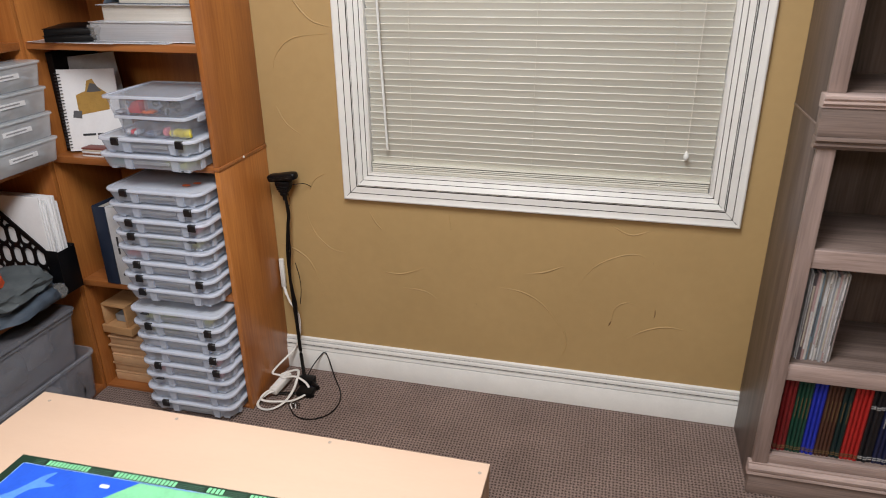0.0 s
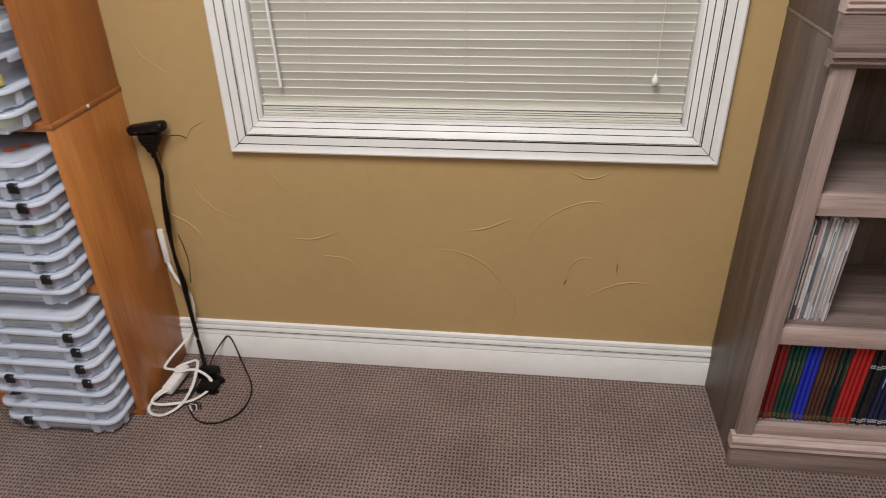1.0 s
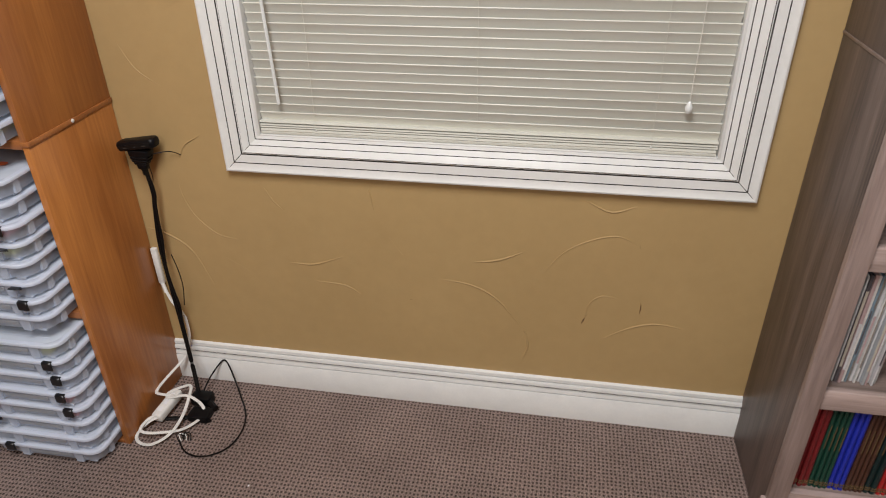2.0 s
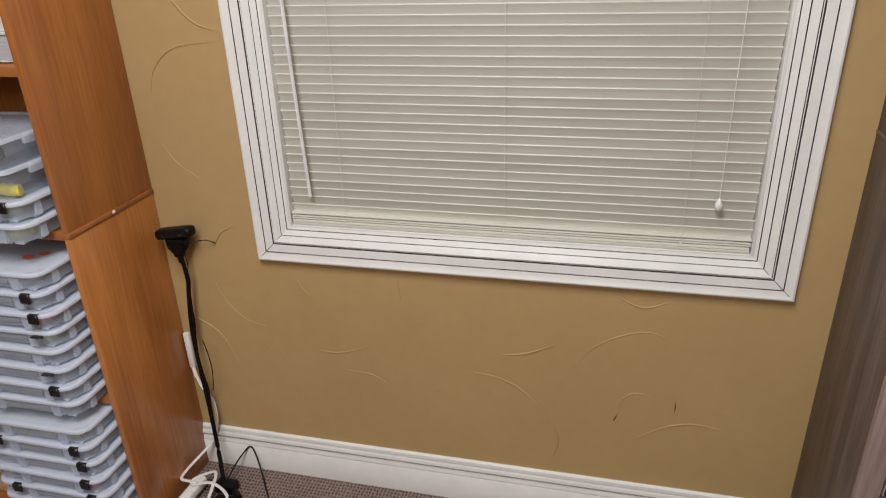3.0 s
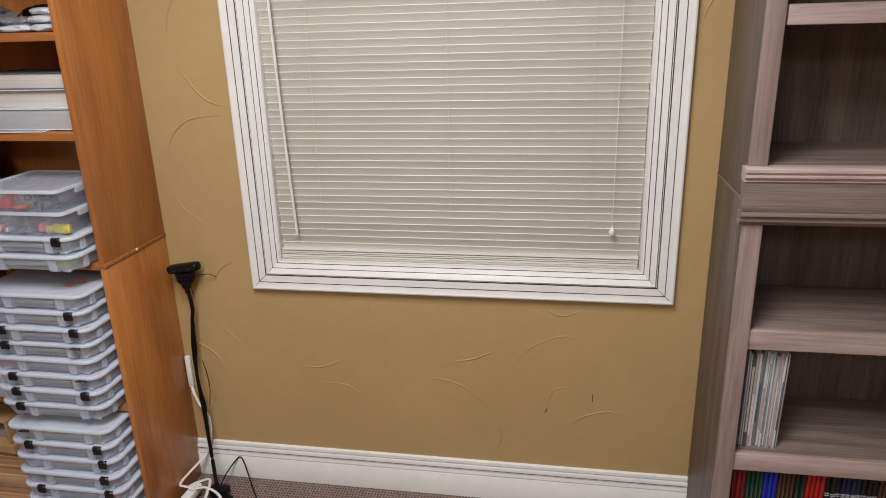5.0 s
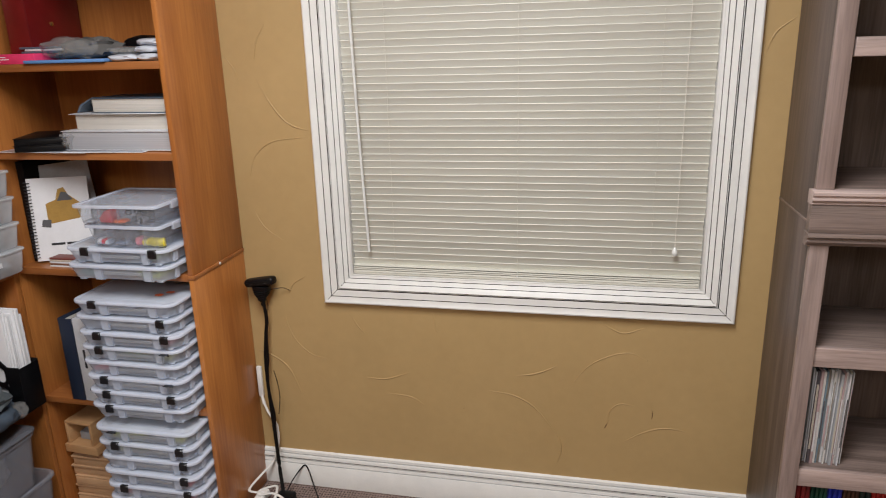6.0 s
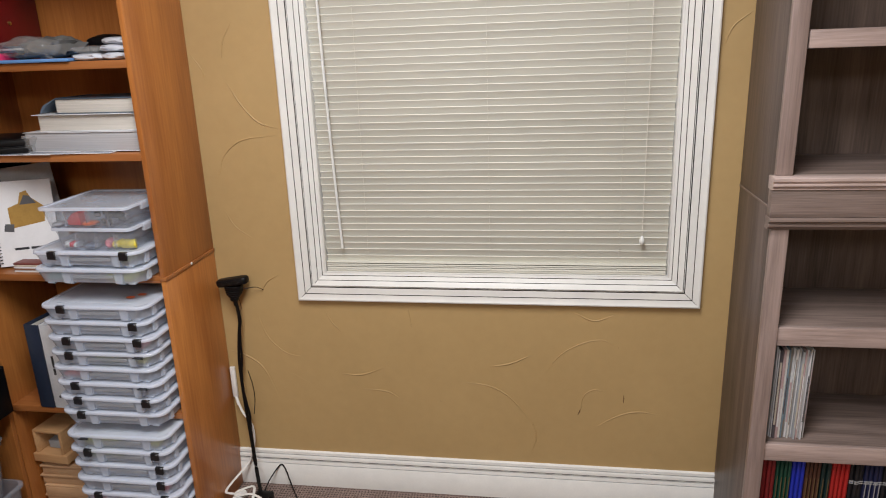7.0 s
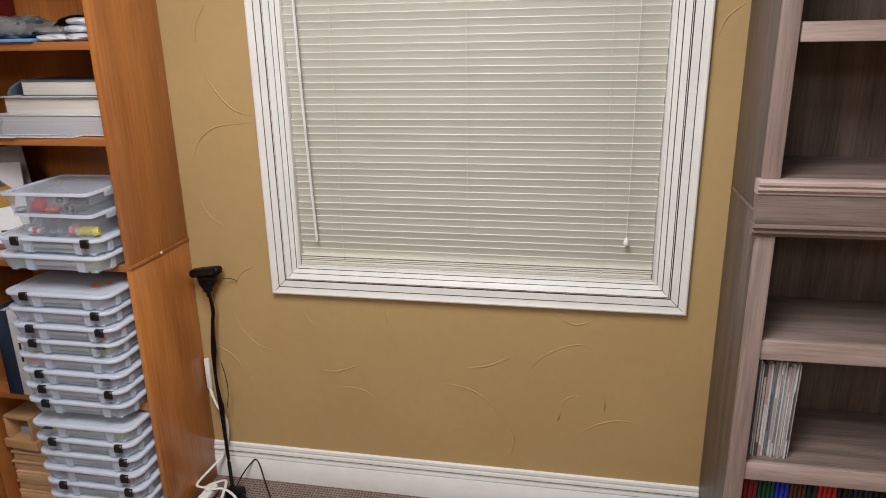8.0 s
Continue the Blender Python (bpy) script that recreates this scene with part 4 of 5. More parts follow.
def slotted_side(y0, y1):
    """A side with rows of rounded slots, cut away on a slope to the front."""
    cw, ch, base = (FX1 - FX0 - 0.045) / 5.5, 0.072, 0.022
    bm = bmesh.new()

    def top(x):
        return min(0.31, 0.155 + max(0.0, FX1 - 0.045 - x) * 0.90)

    def sheet(outer, hole):
        """A ring of sheet between an outline and a hole, with its thickness."""
        n = len(outer)
        rows = [[bm.verts.new((x, y, FZ + z)) for x, z in line] for y in (y0, y1) for line in (outer, hole)]
        for k in range(n):
            m = (k + 1) % n
            bm.faces.new((rows[0][k], rows[0][m], rows[1][m], rows[1][k]))
            bm.faces.new((rows[2][k], rows[3][k], rows[3][m], rows[2][m]))
            bm.faces.new((rows[1][k], rows[1][m], rows[3][m], rows[3][k]))
            bm.faces.new((rows[0][k], rows[2][k], rows[2][m], rows[0][m]))

    for i in range(6):
        xa = FX1 - 0.045 - (i + 1) * cw
        xb = xa + cw
        xa = max(xa, FX0)
        cx, hw = (xa + xb) / 2, (xb - xa) / 2
        for j in range(4):
            za, zb = base + j * ch, base + (j + 1) * ch
            if za >= top(xb) - 0.004:
                continue
            za_ = 0.0 if j == 0 else za
            cz, hh = (za + zb) / 2, ch / 2 - 0.008
            r = min(hw - 0.006, 0.016)
            angles = [math.pi * (k + 0.5) / 8 for k in range(16)]
            hole = [(cx + r * math.cos(a), min(cz + math.copysign(hh - r, math.sin(a)) + r * math.sin(a), max(za + 0.006, top(cx + r * math.cos(a)) - 0.020))) for a in angles]
            outer = []
            for a in angles:
                q = min(1 / max(1e-6, abs(math.cos(a))), 1 / max(1e-6, abs(math.sin(a))))
                x = cx + hw * q * math.cos(a)
                z = (za_ + zb) / 2 + (zb - za_) / 2 * q * math.sin(a)
                outer.append((x, min(z, top(x))))
            sheet(outer, hole)
    bmesh.ops.remove_doubles(bm, verts=bm.verts, dist=0.001)
    part("slotted_panel", bm, BLACK, mf)
    part("front_corner", prism([(FX1 - 0.045, FZ), (FX1, FZ), (FX1, FZ + 0.155), (FX1 - 0.045, FZ + 0.155)], y0 - 0.0002, y1 + 0.0002, axis="y"), BLACK, mf)
    part("rim", prism([(FX1 - 0.045, FZ + 0.138), (FX1 - 0.045, FZ + 0.158), (FX1 - 0.219, FZ + 0.314), (FX1 - 0.219, FZ + 0.292)], y0 - 0.0008, y1 + 0.0008, axis="y"), BLACK, mf)


slotted_side(FY0, FY0 + 0.003)
slotted_side(FY1 - 0.003, FY1)
part("front_panel", block((FX1 - 0.003, FY0 + 0.003, FZ), (FX1, FY1 - 0.003, FZ + 0.150), 0.001), BLACK, mf)
part("back_panel", block((FX0, FY0 + 0.003, FZ), (FX0 + 0.003, FY1 - 0.003, FZ + 0.31), 0.001), BLACK, mf)
part("bottom", block((FX0 + 0.003, FY0 + 0.003, FZ), (FX1 - 0.003, FY1 - 0.003, FZ + 0.003), 0), BLACK, mf)
for i in range(9):
    y = FY0 + 0.0075 + 0.0073 * i
    solid("paper_sheaf", block((FX0 + 0.008 + rnd.uniform(0, 0.01), y, FZ + 0.0035), (FX1 - 0.012 - rnd.uniform(0, 0.03), y + 0.0058, FZ + 0.315 + rnd.uniform(-0.015, 0.02)), 0.001),
          PAPER, "white papers standing in a black file holder", "papers", group="papers in the holder")

# folded clothes in front of the holder, hanging over the shelf edge
solid("folded_garment", lump((-1.640, 1.530, S_LOW + 0.0005), (0.112, 0.150, 0.040), 1.3, 0.22, 4, 2.0), CLOTH2, "folded slate-blue garment hanging over the shelf edge", "garment", group="folded clothes")
solid("folded_garment", lump((-1.635, 1.500, S_LOW + 0.062), (0.108, 0.150, 0.036), 5.3, 0.25, 4, 2.0), CLOTH, "folded grey garment in thin clear plastic", "garment", group="folded clothes")
solid("plastic_bag", lump((-1.572, 1.665, S_LOW + 0.0008), (0.022, 0.028, 0.026), 6.1, 0.3, 4, 1.8), BAG, "small shiny clear plastic wrapper", "plastic bag")
solid("orange_pouch", lump((-1.60, 1.455, S_LOW + 0.122), (0.03, 0.045, 0.03), 8.2, 0.3, 3), plain("orange cloth", (0.75, 0.10, 0.03), 0.7), "bright orange cloth pouch on folded clothes", "pouch")


SMOKE = clear_plastic("smoky lid plastic", (0.16, 0.16, 0.18), 0.3, 0.15)


def tote(x0, x1, y0, y1, z0, z1, mat_, label, lidded):
    t = thing("storage_tote", ((x0 + x1) / 2, (y0 + y1) / 2, z0), label, "storage tote", "storage totes", local=True)
    w, d, h = x1 - x0, y1 - y0, z1 - z0
    bm = bmesh.new()
    loft([(w - 0.040, d - 0.040, 0.0), (w - 0.034, d - 0.034, 0.006), (w - 0.012, d - 0.012, h - 0.012), (w - 0.016, d - 0.016, h - 0.012), (w - 0.040, d - 0.040, 0.008)], 0.028, 4, bm=bm)
    part("tub", bm, mat_, t)
    rim_ = bmesh.new()
    loft([(w - 0.014, d - 0.014, h - 0.0115), (w, d, h - 0.010), (w, d, h - 0.002), (w - 0.004, d - 0.004, h), (w - 0.018, d - 0.018, h), (w - 0.018, d - 0.018, h - 0.010)], 0.030, 4, bm=rim_)
    for f in [f for f in rim_.faces if len(f.verts) > 4]:
        rim_.faces.remove(f)
    part("rim", rim_, mat_, t)
    if lidded:
        part("lid", loft([(w + 0.006, d + 0.006, h + 0.001), (w + 0.008, d + 0.008, h + 0.006), (w - 0.01, d - 0.01, h + 0.011)], 0.032, 4), SMOKE, t, "smoky snap-on lid")
    return t


tote(-1.87, -1.560, 1.26, 1.755, 0.0215, 0.203, TOTE, "open clear plastic tote with odds and ends", False)
tote(-1.87, -1.548, 1.13, 1.700, 0.206, 0.388, TOTE, "smoky clear plastic tote with a snap-on lid", True)
for i, (x, y, z) in enumerate(((-1.66, 1.45, 0.216), (-1.70, 1.60, 0.214), (-1.66, 1.25, 0.214))):
    solid("cloth_bundle", lump((x, y, z), (0.075, 0.07, 0.065), 3.7 * i + 1, 0.3, 3), (CLOTH, PAPER, CLOTH2)[i], "bundle of cloth or paper inside a tote", "cloth", group="cloth bundles")
for i in range(7):
    x, y = -1.60 - 0.02 * (i % 3), 1.40 + 0.048 * i
    solid("odd_part", lump((x, y, 0.031), (0.022, 0.024, 0.052 + 0.01 * (i % 2)), 1.9 * i, 0.5, 2), (BLACK, FILL["grey"], FILL["blue"])[i % 3], "small grey or black odd part in a tote", "odd part", group="odds and ends")

# ---- grey-brown bookcase on the other side of the window ----
GX0, GX1, GY = 0.625, 1.560, 1.788           # left side, right side, face of the carcass
grey = thing("bookcase", (GX0, GY, 0), "weathered grey-brown bookcase with a moulded waist", "bookcase")
TOPZ = 2.045
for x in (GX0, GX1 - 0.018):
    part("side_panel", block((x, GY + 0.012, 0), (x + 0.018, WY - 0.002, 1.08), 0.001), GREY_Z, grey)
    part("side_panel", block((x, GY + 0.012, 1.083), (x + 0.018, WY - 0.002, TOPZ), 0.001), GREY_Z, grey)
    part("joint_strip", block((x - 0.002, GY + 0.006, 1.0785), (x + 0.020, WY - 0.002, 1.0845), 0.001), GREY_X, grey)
for x0, x1 in ((GX0 - 0.004, GX0 + 0.037), (GX1 - 0.037, GX1 + 0.004)):
    part("stile", block((x0, GY - 0.006, 0.110), (x1, GY + 0.0115, 1.038), 0.002), FRAME_GREY, grey)
    part("stile", block((x0 - 0.002, GY - 0.002, 1.168), (x1 - 0.004, GY + 0.0115, TOPZ), 0.002), FRAME_GREY, grey)
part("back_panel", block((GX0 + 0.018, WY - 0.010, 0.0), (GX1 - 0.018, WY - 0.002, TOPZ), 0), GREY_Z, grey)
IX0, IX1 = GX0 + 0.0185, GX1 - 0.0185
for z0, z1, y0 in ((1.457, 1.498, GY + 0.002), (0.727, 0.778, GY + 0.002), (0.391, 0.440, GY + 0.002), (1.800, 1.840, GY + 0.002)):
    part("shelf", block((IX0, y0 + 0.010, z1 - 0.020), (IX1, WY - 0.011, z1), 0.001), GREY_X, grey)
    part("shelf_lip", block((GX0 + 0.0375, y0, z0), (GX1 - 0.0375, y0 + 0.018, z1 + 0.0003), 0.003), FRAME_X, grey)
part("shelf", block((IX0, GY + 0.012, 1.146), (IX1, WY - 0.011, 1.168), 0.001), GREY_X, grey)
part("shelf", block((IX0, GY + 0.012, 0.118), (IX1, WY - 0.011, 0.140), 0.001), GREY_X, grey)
part("top_board", block((GX0 - 0.02, GY - 0.02, TOPZ + 0.0005), (GX1 + 0.02, WY - 0.002, TOPZ + 0.03), 0.004), GREY_X, grey)
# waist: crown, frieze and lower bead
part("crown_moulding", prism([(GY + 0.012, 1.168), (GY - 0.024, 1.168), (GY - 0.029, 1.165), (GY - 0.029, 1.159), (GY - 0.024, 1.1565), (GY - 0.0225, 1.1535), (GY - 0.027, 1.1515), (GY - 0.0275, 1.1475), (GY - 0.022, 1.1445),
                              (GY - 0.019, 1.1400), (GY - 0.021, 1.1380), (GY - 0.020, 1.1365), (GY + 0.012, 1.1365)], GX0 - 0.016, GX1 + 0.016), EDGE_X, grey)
part("frieze", block((GX0 - 0.014, GY - 0.017, 1.0695), (GX1 + 0.014, GY + 0.0115, 1.1362), 0.001), GREY_X, grey)
part("bead_moulding", prism([(GY + 0.012, 1.069), (GY - 0.020, 1.069), (GY - 0.0255, 1.0660), (GY - 0.0260, 1.0615), (GY - 0.0215, 1.0590), (GY - 0.0170, 1.0585), (GY - 0.0170, 1.0530), (GY - 0.0205, 1.0520), (GY - 0.0200, 1.0480),
                             (GY - 0.0140, 1.0465), (GY - 0.0100, 1.0385), (GY + 0.012, 1.0385)], GX0 - 0.016, GX1 + 0.016), GREY_X, grey)
part("plinth", block((GX0 - 0.006, GY - 0.010, 0.0), (GX1 + 0.006, GY + 0.0115, 0.069), 0.001), GREY_X, grey)
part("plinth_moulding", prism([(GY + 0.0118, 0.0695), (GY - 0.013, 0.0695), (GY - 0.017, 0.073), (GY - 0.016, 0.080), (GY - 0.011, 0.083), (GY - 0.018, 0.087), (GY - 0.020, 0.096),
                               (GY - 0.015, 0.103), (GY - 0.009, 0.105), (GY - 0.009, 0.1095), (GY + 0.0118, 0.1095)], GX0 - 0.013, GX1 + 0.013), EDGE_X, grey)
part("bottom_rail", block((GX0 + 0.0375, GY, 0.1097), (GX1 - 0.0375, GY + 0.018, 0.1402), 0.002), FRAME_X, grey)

# bound volumes on the lowest shelf
BIND = {"red": (0.19, 0.012, 0.014), "green": (0.008, 0.055, 0.035), "blue": (0.015, 0.03, 0.42), "brown": (0.075, 0.03, 0.018), "pine": (0.006, 0.022, 0.022),
        "scarlet": (0.42, 0.018, 0.016), "black": (0.010, 0.010, 0.013), "navy": (0.012, 0.016, 0.06)}
BMAT = {k: plain(k + " bookcloth", c, 0.45) for k, c in BIND.items()}
GILT = plain("dull gilt stamping", (0.15, 0.095, 0.04), 0.45)
SILVER = plain("silver stamping", (0.42, 0.42, 0.43), 0.4)
x = 0.673
for colour, n, w in (("red", 3, 0.0115), ("green", 4, 0.0100), ("blue", 3, 0.0110), ("brown", 4, 0.0100), ("pine", 2, 0.0125), ("scarlet", 4, 0.0110), ("black", 3, 0.0120),
                     ("navy", 4, 0.0115), ("black", 3, 0.0125), ("brown", 4, 0.0105)):
    for k in range(n):
        h = 0.238 + rnd.uniform(-0.002, 0.002) + (0.004 if colour == "scarlet" else 0)
        ww = w - 0.0008
        b = thing("bound_volume", (x + w / 2, 1.812 + rnd.uniform(-0.002, 0.003), 0.1402), colour.replace("pine", "dark green") + " clothbound volume with stamped bands on its spine", "book", "bound volumes", local=True)
        prof = [(-ww / 2, 0.006), (-ww / 2 + 0.001, 0.0022), (0, 0.0), (ww / 2 - 0.001, 0.0022), (ww / 2, 0.006), (ww / 2, 0.17), (-ww / 2, 0.17)]
        bm = bmesh.new()
        lo_ = [bm.verts.new((q[0], q[1], 0)) for q in prof]
        hi_ = [bm.verts.new((q[0], q[1], h)) for q in prof]
        for i in range(len(prof)):
            bm.faces.new((lo_[i], lo_[(i + 1) % len(prof)], hi_[(i + 1) % len(prof)], hi_[i]))
        bm.faces.new(lo_)
        bm.faces.new(hi_)
        part("cover", bm, BMAT[colour], b)
        gilt = SILVER if colour in ("black", "navy") else GILT
        for z in ((0.010, 0.016, 0.178, 0.184) if colour in ("black", "navy") else (0.010, 0.0165)):
            part("band", block((-ww / 2 + 0.0006, -0.0003, z), (ww / 2 - 0.0006, 0.0025, z + 0.0026), 0), gilt, b)
        if colour in ("brown", "pine", "green", "navy"):
            part("title_bar", block((-0.0009, -0.0006, 0.12), (0.0009, 0.001, 0.188), 0), gilt, b)
        x += w
    x += 0.001

# thin magazines standing on the shelf above
MAG = [plain("magazine cover", c, 0.25) for c in ((0.62, 0.62, 0.63), (0.10, 0.09, 0.10), (0.42, 0.44, 0.46), (0.75, 0.74, 0.72), (0.30, 0.26, 0.22), (0.70, 0.70, 0.72), (0.50, 0.36, 0.36), (0.55, 0.50, 0.42), (0.2, 0.28, 0.34))]
x = 0.682
for k in range(17):
    w = rnd.choice((0.0030, 0.0040, 0.0055, 0.0065))
    m = thing("magazine", (x + w / 2, 1.805 + rnd.uniform(-0.006, 0.006), 0.4403), "thin glossy magazine standing upright in a row", "magazine", "row of magazines", local=True)
    m.matrix_world = pose(x + w / 2, 1.826 + rnd.uniform(-0.006, 0.008), 0.4403, 0, 0.1 + 0.05 * k, rnd.uniform(-1.5, 1.5))
    hh = 0.262 + rnd.uniform(-0.006, 0.003)
    part("cover", block((-w / 2, 0, 0), (w / 2, 0.19, hh), 0.0006, 1), MAG[(k * 5 + k // 4) % 9 if k < 7 else (0, 3, 5, 0, 2, 6, 3, 5, 7, 0)[k - 7]], m)
    part("spine_print", block((-w / 2 + 0.0008, -0.0003, hh * rnd.uniform(0.1, 0.3)), (w / 2 - 0.0008, 0.001, hh * rnd.uniform(0.55, 0.9)), 0), MAG[(k * 7 + 2) % 9], m)
    x += w + 0.0006

# ---- table with a printed map ----
TX0, TX1, TY0, TY1, TZ = -0.806, 0.016, -0.62, 0.860, 0.75
desk = thing("table", ((TX0 + TX1) / 2, (TY0 + TY1) / 2, 0), "pale birch board table fixed with small screws", "table")
part("tabletop", block((TX0, TY0, TZ - 0.019), (TX1, TY1, TZ), 0.0015), TABLE, desk)
for a, b in (((TX0 + 0.001, TY1 - 0.021, TZ - 0.125), (TX1 - 0.001, TY1 - 0.002, TZ - 0.0192)), ((TX0 + 0.001, TY0 + 0.002, TZ - 0.125), (TX1 - 0.001, TY0 + 0.021, TZ - 0.0192)),
             ((TX1 - 0.020, TY0 + 0.022, TZ - 0.125), (TX1 - 0.001, TY1 - 0.022, TZ - 0.0192)), ((TX0 + 0.001, TY0 + 0.022, TZ - 0.125), (TX0 + 0.020, TY1 - 0.022, TZ - 0.0192))):
    part("apron", block(a, b, 0.001), TABLE, desk)
for x in (TX0 + 0.022, TX1 - 0.082):
    for y in (TY0 + 0.023, TY1 - 0.083):
        part("leg", block((x, y, 0), (x + 0.06, y + 0.06, TZ - 0.0195), 0.003), TABLE, desk)
for x, y in ((-0.775, 0.838), (-0.523, 0.845), (-0.245, 0.849), (0.004, 0.836)):
    part("screw", loft([(0.006, 0.006, -0.001), (0.006, 0.006, 0.0004), (0.0035, 0.0035, 0.0002)], 0.003, 3, at=(x, y, TZ)), plain("dull screw", (0.35, 0.30, 0.25), 0.4), desk)
MAPC = {"border": (0.012, 0.035, 0.022), "sea": (0.02, 0.10, 0.62), "land": (0.20, 0.55, 0.30), "shoal": (0.03, 0.42, 0.72), "pale": (0.62, 0.68, 0.80), "bar": (0.22, 0.62, 0.33),
        "line": (0.30, 0.50, 0.85), "dot": (0.75, 0.14, 0.12), "swell": (0.09, 0.26, 0.74)}
MM = {k: plain("map " + k, c, 0.35) for k, c in MAPC.items()}
mp_ = thing("printed_map", (-0.706, 0.707, TZ), "printed map sheet with blue sea and green land", "map", turn=1.2, local=True)
part("sheet", block((0, -0.50, 0.0002), (0.68, 0, 0.0012), 0), MM["border"], mp_, "black-green border of the map")
part("sea", block((0.017, -0.483, 0.0013), (0.663, -0.017, 0.0015), 0), MM["sea"], mp_)


def patch(pts, z, key, name):
    bm = bmesh.new()
    line = spun([(*p, z) for p in pts] + [(*pts[0], z)], 5)[:-1]
    a = [bm.verts.new(q) for q in line]
    b = [bm.verts.new((q.x, q.y, q.z + 0.0002)) for q in line]
    n = len(a)
    for k in range(n):
        bm.faces.new((a[k], a[(k + 1) % n], b[(k + 1) % n], b[k]))
    bm.faces.new(a)
    bm.faces.new(b)
    part(name, bm, MM[key], mp_)


patch([(0.222, -0.018), (0.30, -0.018), (0.385, -0.018), (0.36, -0.060), (0.33, -0.12), (0.25, -0.20), (0.17, -0.24), (0.125, -0.16), (0.175, -0.075)], 0.0016, "land", "land")
patch([(0.385, -0.018), (0.46, -0.018), (0.50, -0.05), (0.44, -0.07), (0.40, -0.12), (0.35, -0.10), (0.365, -0.055)], 0.0019, "pale", "land")
patch([(0.44, -0.045), (0.56, -0.018), (0.64, -0.05), (0.60, -0.15), (0.46, -0.16), (0.39, -0.10)], 0.0022, "shoal", "sea")
patch([(0.02, -0.10), (0.05, -0.07), (0.07, -0.035), (0.085, -0.025), (0.08, -0.045), (0.10, -0.05), (0.07, -0.065), (0.055, -0.095), (0.03, -0.13)], 0.0016, "swell", "sea")
for x, y in ((0.29, -0.055), (0.298, -0.062), (0.345, -0.075), (0.35, -0.062), (0.285, -0.085), (0.41, -0.042)):
    part("mark", loft([(0.010, 0.007, 0.0022), (0.010, 0.007, 0.0024)], 0.003, 2, at=(x, y, 0)), MM["dot"], mp_)
for x, y in ((0.14, -0.085), (0.175, -0.035), (0.105, -0.12)):
    part("mark", loft([(0.016, 0.007, 0.0016), (0.016, 0.007, 0.0018)], 0.003, 3, at=(x, y, 0)), MM["pale"], mp_)
x = 0.03
for k, w in enumerate((0.024, 0.075, 0.045, 0.105, 0.05, 0.028, 0.04, 0.11, 0.045, 0.06)):
    if k in (1, 3, 5, 7, 9):
        n = max(3, int(w / 0.0062))
        for j in range(n):                       # unreadable lettering as small bars
            part("letter_bar", block((x + j * w / n, -0.0135, 0.0013), (x + (j + 0.72) * w / n, -0.0035, 0.0016), 0), MM["bar"], mp_)
    else:
        for j in range(3):
            part("scale_bar", block((x, -0.013 + 0.0034 * j, 0.0013), (x + w - 0.006, -0.0118 + 0.0034 * j, 0.0015), 0), plain("map scale", (0.05, 0.12, 0.08)), mp_)
    x += w
part("frame_line", block((0.016, -0.0168, 0.0016), (0.664, -0.0158, 0.0018), 0), MM["line"], mp_)
part("frame_line", block((0.0158, -0.484, 0.0016), (0.0168, -0.0168, 0.0018), 0), MM["line"], mp_)

# ---- cables between the bookcase and the window ----
dev = thing("sensor_bar", (-0.928, 2.06, 0.7015), "black plastic sensor bar on a short neck, propped on cables", "sensor bar")
TILT_BAR = pose(-0.928, 2.062, 0.780, 0, -9, 0)
shell = loft([(0.092, 0.022, -0.013), (0.103, 0.032, -0.010), (0.107, 0.036, -0.002), (0.107, 0.036, 0.006), (0.102, 0.032, 0.011), (0.090, 0.022, 0.0135)], 0.011, 4)
bmesh.ops.transform(shell, matrix=TILT_BAR, verts=shell.verts)
bar = part("body", shell, BLACK, dev)
part("bezel", block((-0.044, -0.0192, -0.0085), (0.044, -0.0172, 0.0045), 0.003, 2, turn=TILT_BAR), CABLE, bar)
for xx, w in ((-0.026, 0.010), (0.0, 0.005), (0.026, 0.010)):
    part("lens", block((xx - w / 2, -0.0200, -0.0032), (xx + w / 2, -0.0193, -0.0008), 0.0003, 1, turn=TILT_BAR), SEAM, bar)
# stepped neck, each collar narrower than the one above
for k, (w, d, z0, z1) in enumerate(((0.054, 0.034, 0.7500, 0.7655), (0.050, 0.032, 0.7415, 0.7490), (0.046, 0.030, 0.7345, 0.7405), (0.036, 0.026, 0.7270, 0.7335), (0.026, 0.022, 0.7150, 0.7260))):
    ring = loft([(w * 0.90, d * 0.9, z0), (w, d, z0 + 0.0015), (w * 1.03, d * 1.03, z1 - 0.0015), (w * 0.96, d * 0.96, z1)], 0.007, 3, at=(-0.926 - 0.0006 * k, 2.062, 0))
    part("neck_collar", ring, BLACK, dev)
part("neck", loft([(0.018, 0.016, 0.712), (0.024, 0.020, 0.728), (0.044, 0.026, 0.766)], 0.006, 3, at=(-0.927, 2.062, 0)), CABLE, dev)
part("slack_wire", tube([(-0.912, 2.060, 0.7215), (-0.908, 2.058, 0.6935), (-0.914, 2.060, 0.6765), (-0.921, 2.063, 0.6965)], 0.0011, 6), CABLE, dev)
part("slack_wire", tube([(-0.915, 2.064, 0.46), (-0.903, 2.060, 0.41), (-0.900, 2.058, 0.36), (-0.908, 2.056, 0.30)], 0.0015, 6), CABLE, dev)
part("slack_wire", tube([(-0.905, 2.06, 0.7515), (-0.885, 2.066, 0.7555), (-0.862, 2.085, 0.7535), (-0.845, 2.101, 0.7395)], 0.0012, 6), CABLE, dev)
part("collar", tube([(-0.927, 2.062, 0.7255), (-0.927, 2.062, 0.6975)], 0.0075, 8), CABLE, dev)
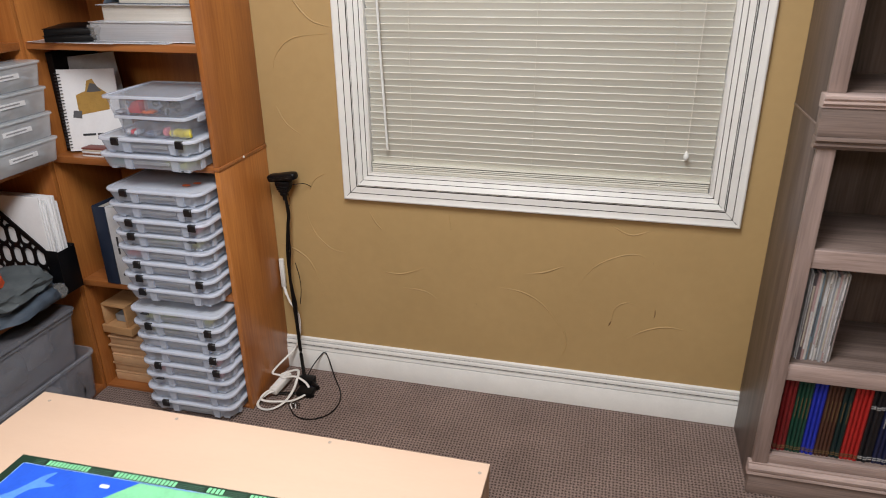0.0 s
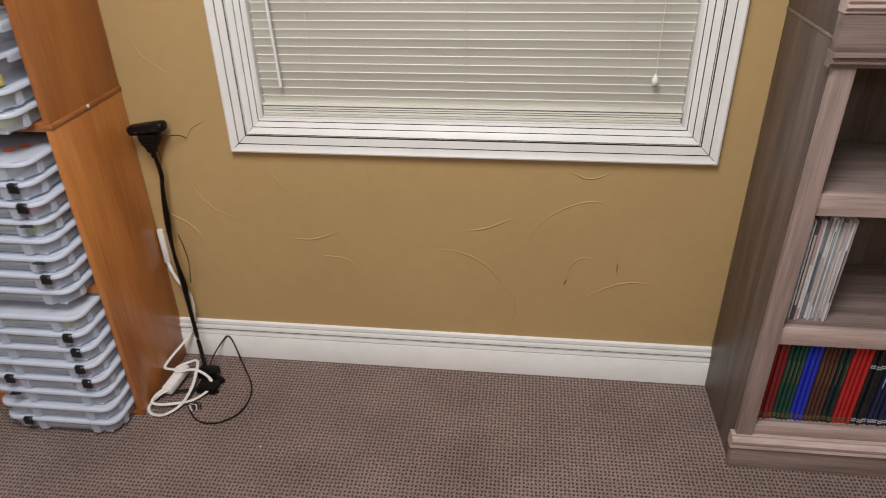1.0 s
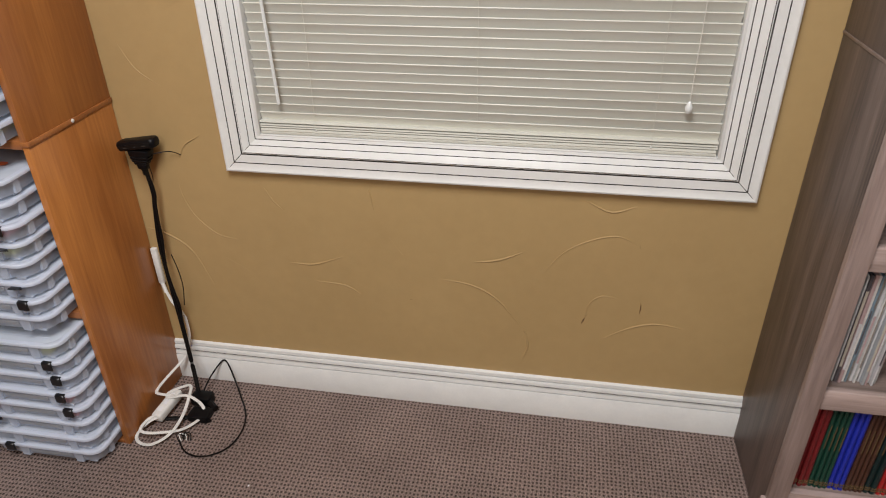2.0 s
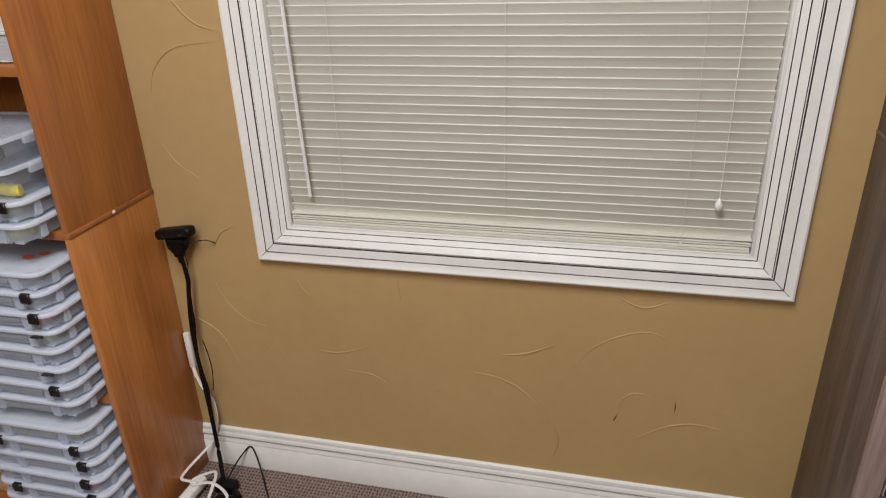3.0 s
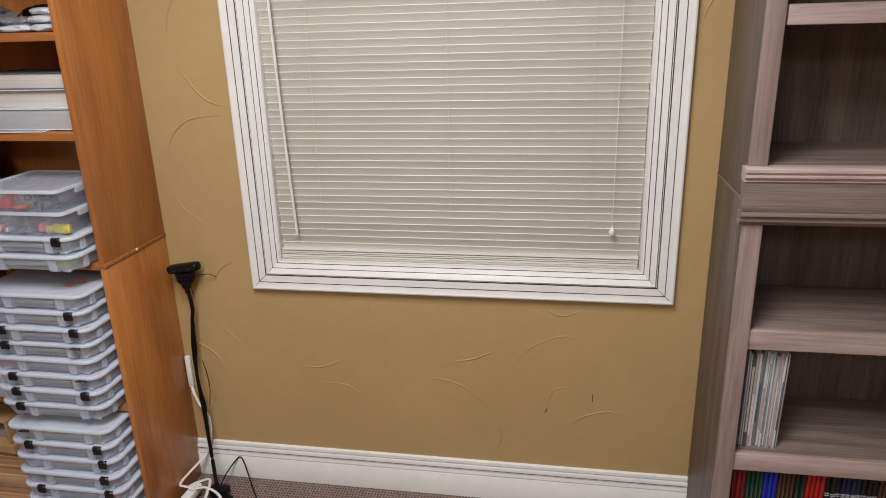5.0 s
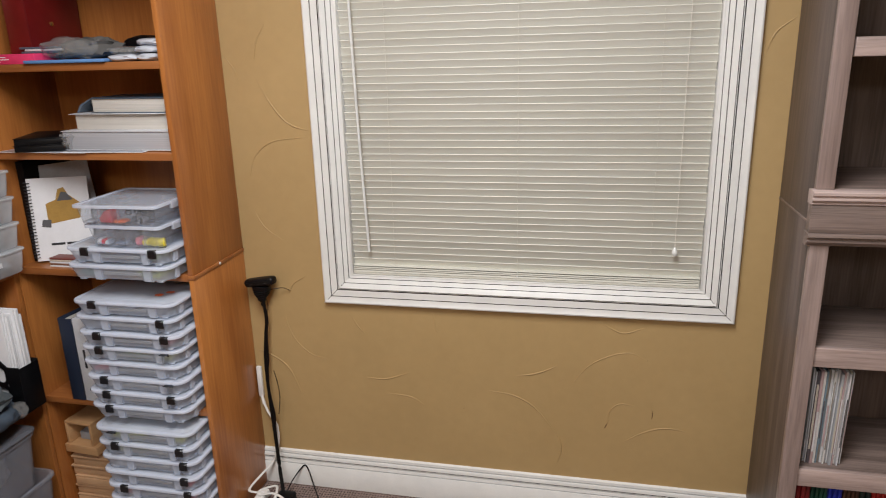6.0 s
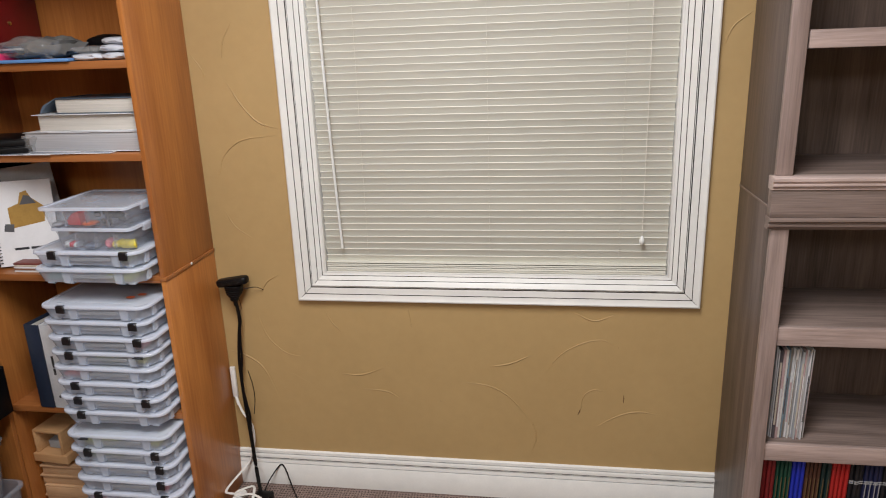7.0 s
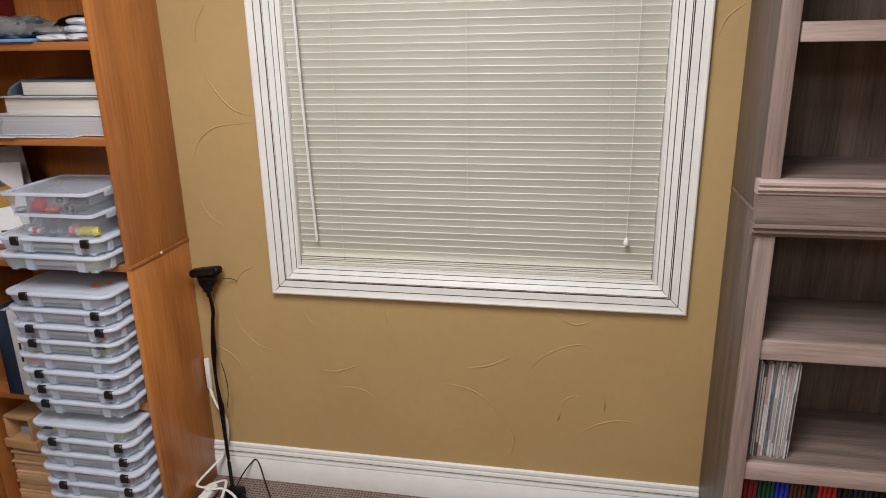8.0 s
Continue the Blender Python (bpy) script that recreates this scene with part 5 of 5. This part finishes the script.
for i, (dx, wob) in enumerate(((0.0, 0.0), (0.0045, 0.002), (-0.003, -0.002), (0.002, 0.008))):
    c = [(-0.926 + dx * 0.6, 2.062, 0.7115), (-0.922 + dx, 2.064, 0.645 + wob), (-0.930 + dx, 2.066, 0.60 + wob), (-0.940 + dx + wob, 2.066, 0.50), (-0.943 + dx - wob * 0.6, 2.064, 0.40),
         (-0.935 + dx + wob, 2.060, 0.30), (-0.928 + dx, 2.050, 0.217), (-0.914 + dx, 2.030, 0.10), (-0.892 + dx, 1.996, 0.034)]
    part("cable", tube(c, 0.0030 if i < 3 else 0.0018, 8), CABLE, dev)
plug = thing("connector_block", (-0.87, 1.985, 0), "black cable connector lying on the carpet", "connector")
part("body", block((-0.905, 1.965, 0.004), (-0.845, 2.003, 0.036), 0.006, 2), BLACK, plug)
part("boot", tube([(-0.85, 1.975, 0.018), (-0.822, 1.955, 0.014)], 0.010, 8), CABLE, plug)
part("adapter", block((-0.885, 1.905, 0.001), (-0.825, 1.95, 0.024), 0.005, 2, turn=None), BLACK, plug)
part("strap", tube([(-0.96, 1.90, 0.008), (-0.90, 1.912, 0.010), (-0.85, 1.925, 0.010), (-0.82, 1.912, 0.008)], 0.007, 6, flat=0.5), CABLE, plug)
thin = thing("thin_cable", (-0.80, 1.85, 0), "thin black cable looping over the carpet and baseboard", "cable")
part("cord", tube([(-0.880, 1.985, 0.02), (-0.880, 2.04, 0.040), (-0.860, 2.080, 0.070), (-0.844, 2.0865, 0.083), (-0.830, 2.083, 0.066), (-0.805, 2.060, 0.024), (-0.770, 2.015, 0.005), (-0.742, 1.975, 0.004), (-0.722, 1.930, 0.004),
                   (-0.716, 1.880, 0.004), (-0.728, 1.830, 0.004), (-0.765, 1.796, 0.004), (-0.805, 1.789, 0.004), (-0.840, 1.801, 0.004), (-0.872, 1.832, 0.006)], 0.0024, 6), CABLE, thin)
for k in range(4):
    part("tie", tube([(-0.872 + 0.006 * k, 1.830 + 0.003 * k, 0.003), (-0.882 + 0.006 * k, 1.842 + 0.003 * k, 0.016), (-0.866 + 0.006 * k, 1.846 + 0.003 * k, 0.012), (-0.860 + 0.006 * k, 1.838, 0.003)], 0.0014, 5), WHITE_P if k == 1 else CABLE, thin)

raceway = thing("wall_plug", (-0.972, 2.09, 0.33), "flat white plug and cord on the wall", "plug")
part("body", block((-0.9965, 2.091, 0.340), (-0.9790, 2.1035, 0.455), 0.003, 2), WHITE_P, raceway)
part("boot", tube([(-0.986, 2.094, 0.342), (-0.976, 2.086, 0.316)], 0.0055, 8), WHITE_P, raceway)
part("cord", tube([(-0.976, 2.086, 0.320), (-0.960, 2.081, 0.285), (-0.938, 2.080, 0.252), (-0.932, 2.080, 0.225), (-0.934, 2.080, 0.175), (-0.946, 2.076, 0.125), (-0.962, 2.062, 0.092), (-0.990, 1.990, 0.066), (-0.9965, 1.962, 0.058),
                   (-0.992, 1.950, 0.055), (-0.975, 1.948, 0.054), (-0.945, 1.953, 0.050)], 0.0048, 8, flat=0.6), WHITE_P, raceway, "flat white power cord")
ext = thing("extension_cord", (-0.92, 1.90, 0), "white extension cord coiled on the carpet", "extension cord")
part("socket_block", block((-0.052, -0.016, 0.0), (0.052, 0.016, 0.028), 0.007, 3, turn=pose(-0.955, 1.935, 0.016, 0, -8, 80)), WHITE_P, ext)
for y in (-0.026, 0.0, 0.026):
    part("outlet", block((y - 0.008, -0.006, 0.0276), (y + 0.008, 0.006, 0.0284), 0.0003, 1, turn=pose(-0.955, 1.935, 0.016, 0, -8, 80)), PAPER, ext)
coil = [(-0.950, 1.890, 0.030), (-0.975, 1.872, 0.024), (-0.992, 1.850, 0.014), (-0.994, 1.825, 0.008), (-0.972, 1.806, 0.006), (-0.935, 1.806, 0.008), (-0.903, 1.843, 0.014), (-0.894, 1.900, 0.026), (-0.902, 1.960, 0.040), (-0.918, 2.004, 0.044),
        (-0.938, 1.992, 0.048), (-0.962, 1.962, 0.050), (-0.952, 1.942, 0.050), (-0.910, 1.962, 0.046), (-0.868, 1.955, 0.032), (-0.846, 1.935, 0.020), (-0.850, 1.905, 0.014), (-0.880, 1.866, 0.012), (-0.922, 1.842, 0.018), (-0.962, 1.830, 0.022),
        (-0.986, 1.838, 0.024), (-0.982, 1.872, 0.028), (-0.955, 1.900, 0.032)]
part("cord", tube(coil, 0.0048, 8, 8, flat=0.62), WHITE_P, ext)
solid("lint_speck", lump((-0.62, 1.72, 0.0005), (0.003, 0.0022, 0.0016), 3.0, 0.3, 1), PAPER, "tiny white lint speck on the carpet", "lint")
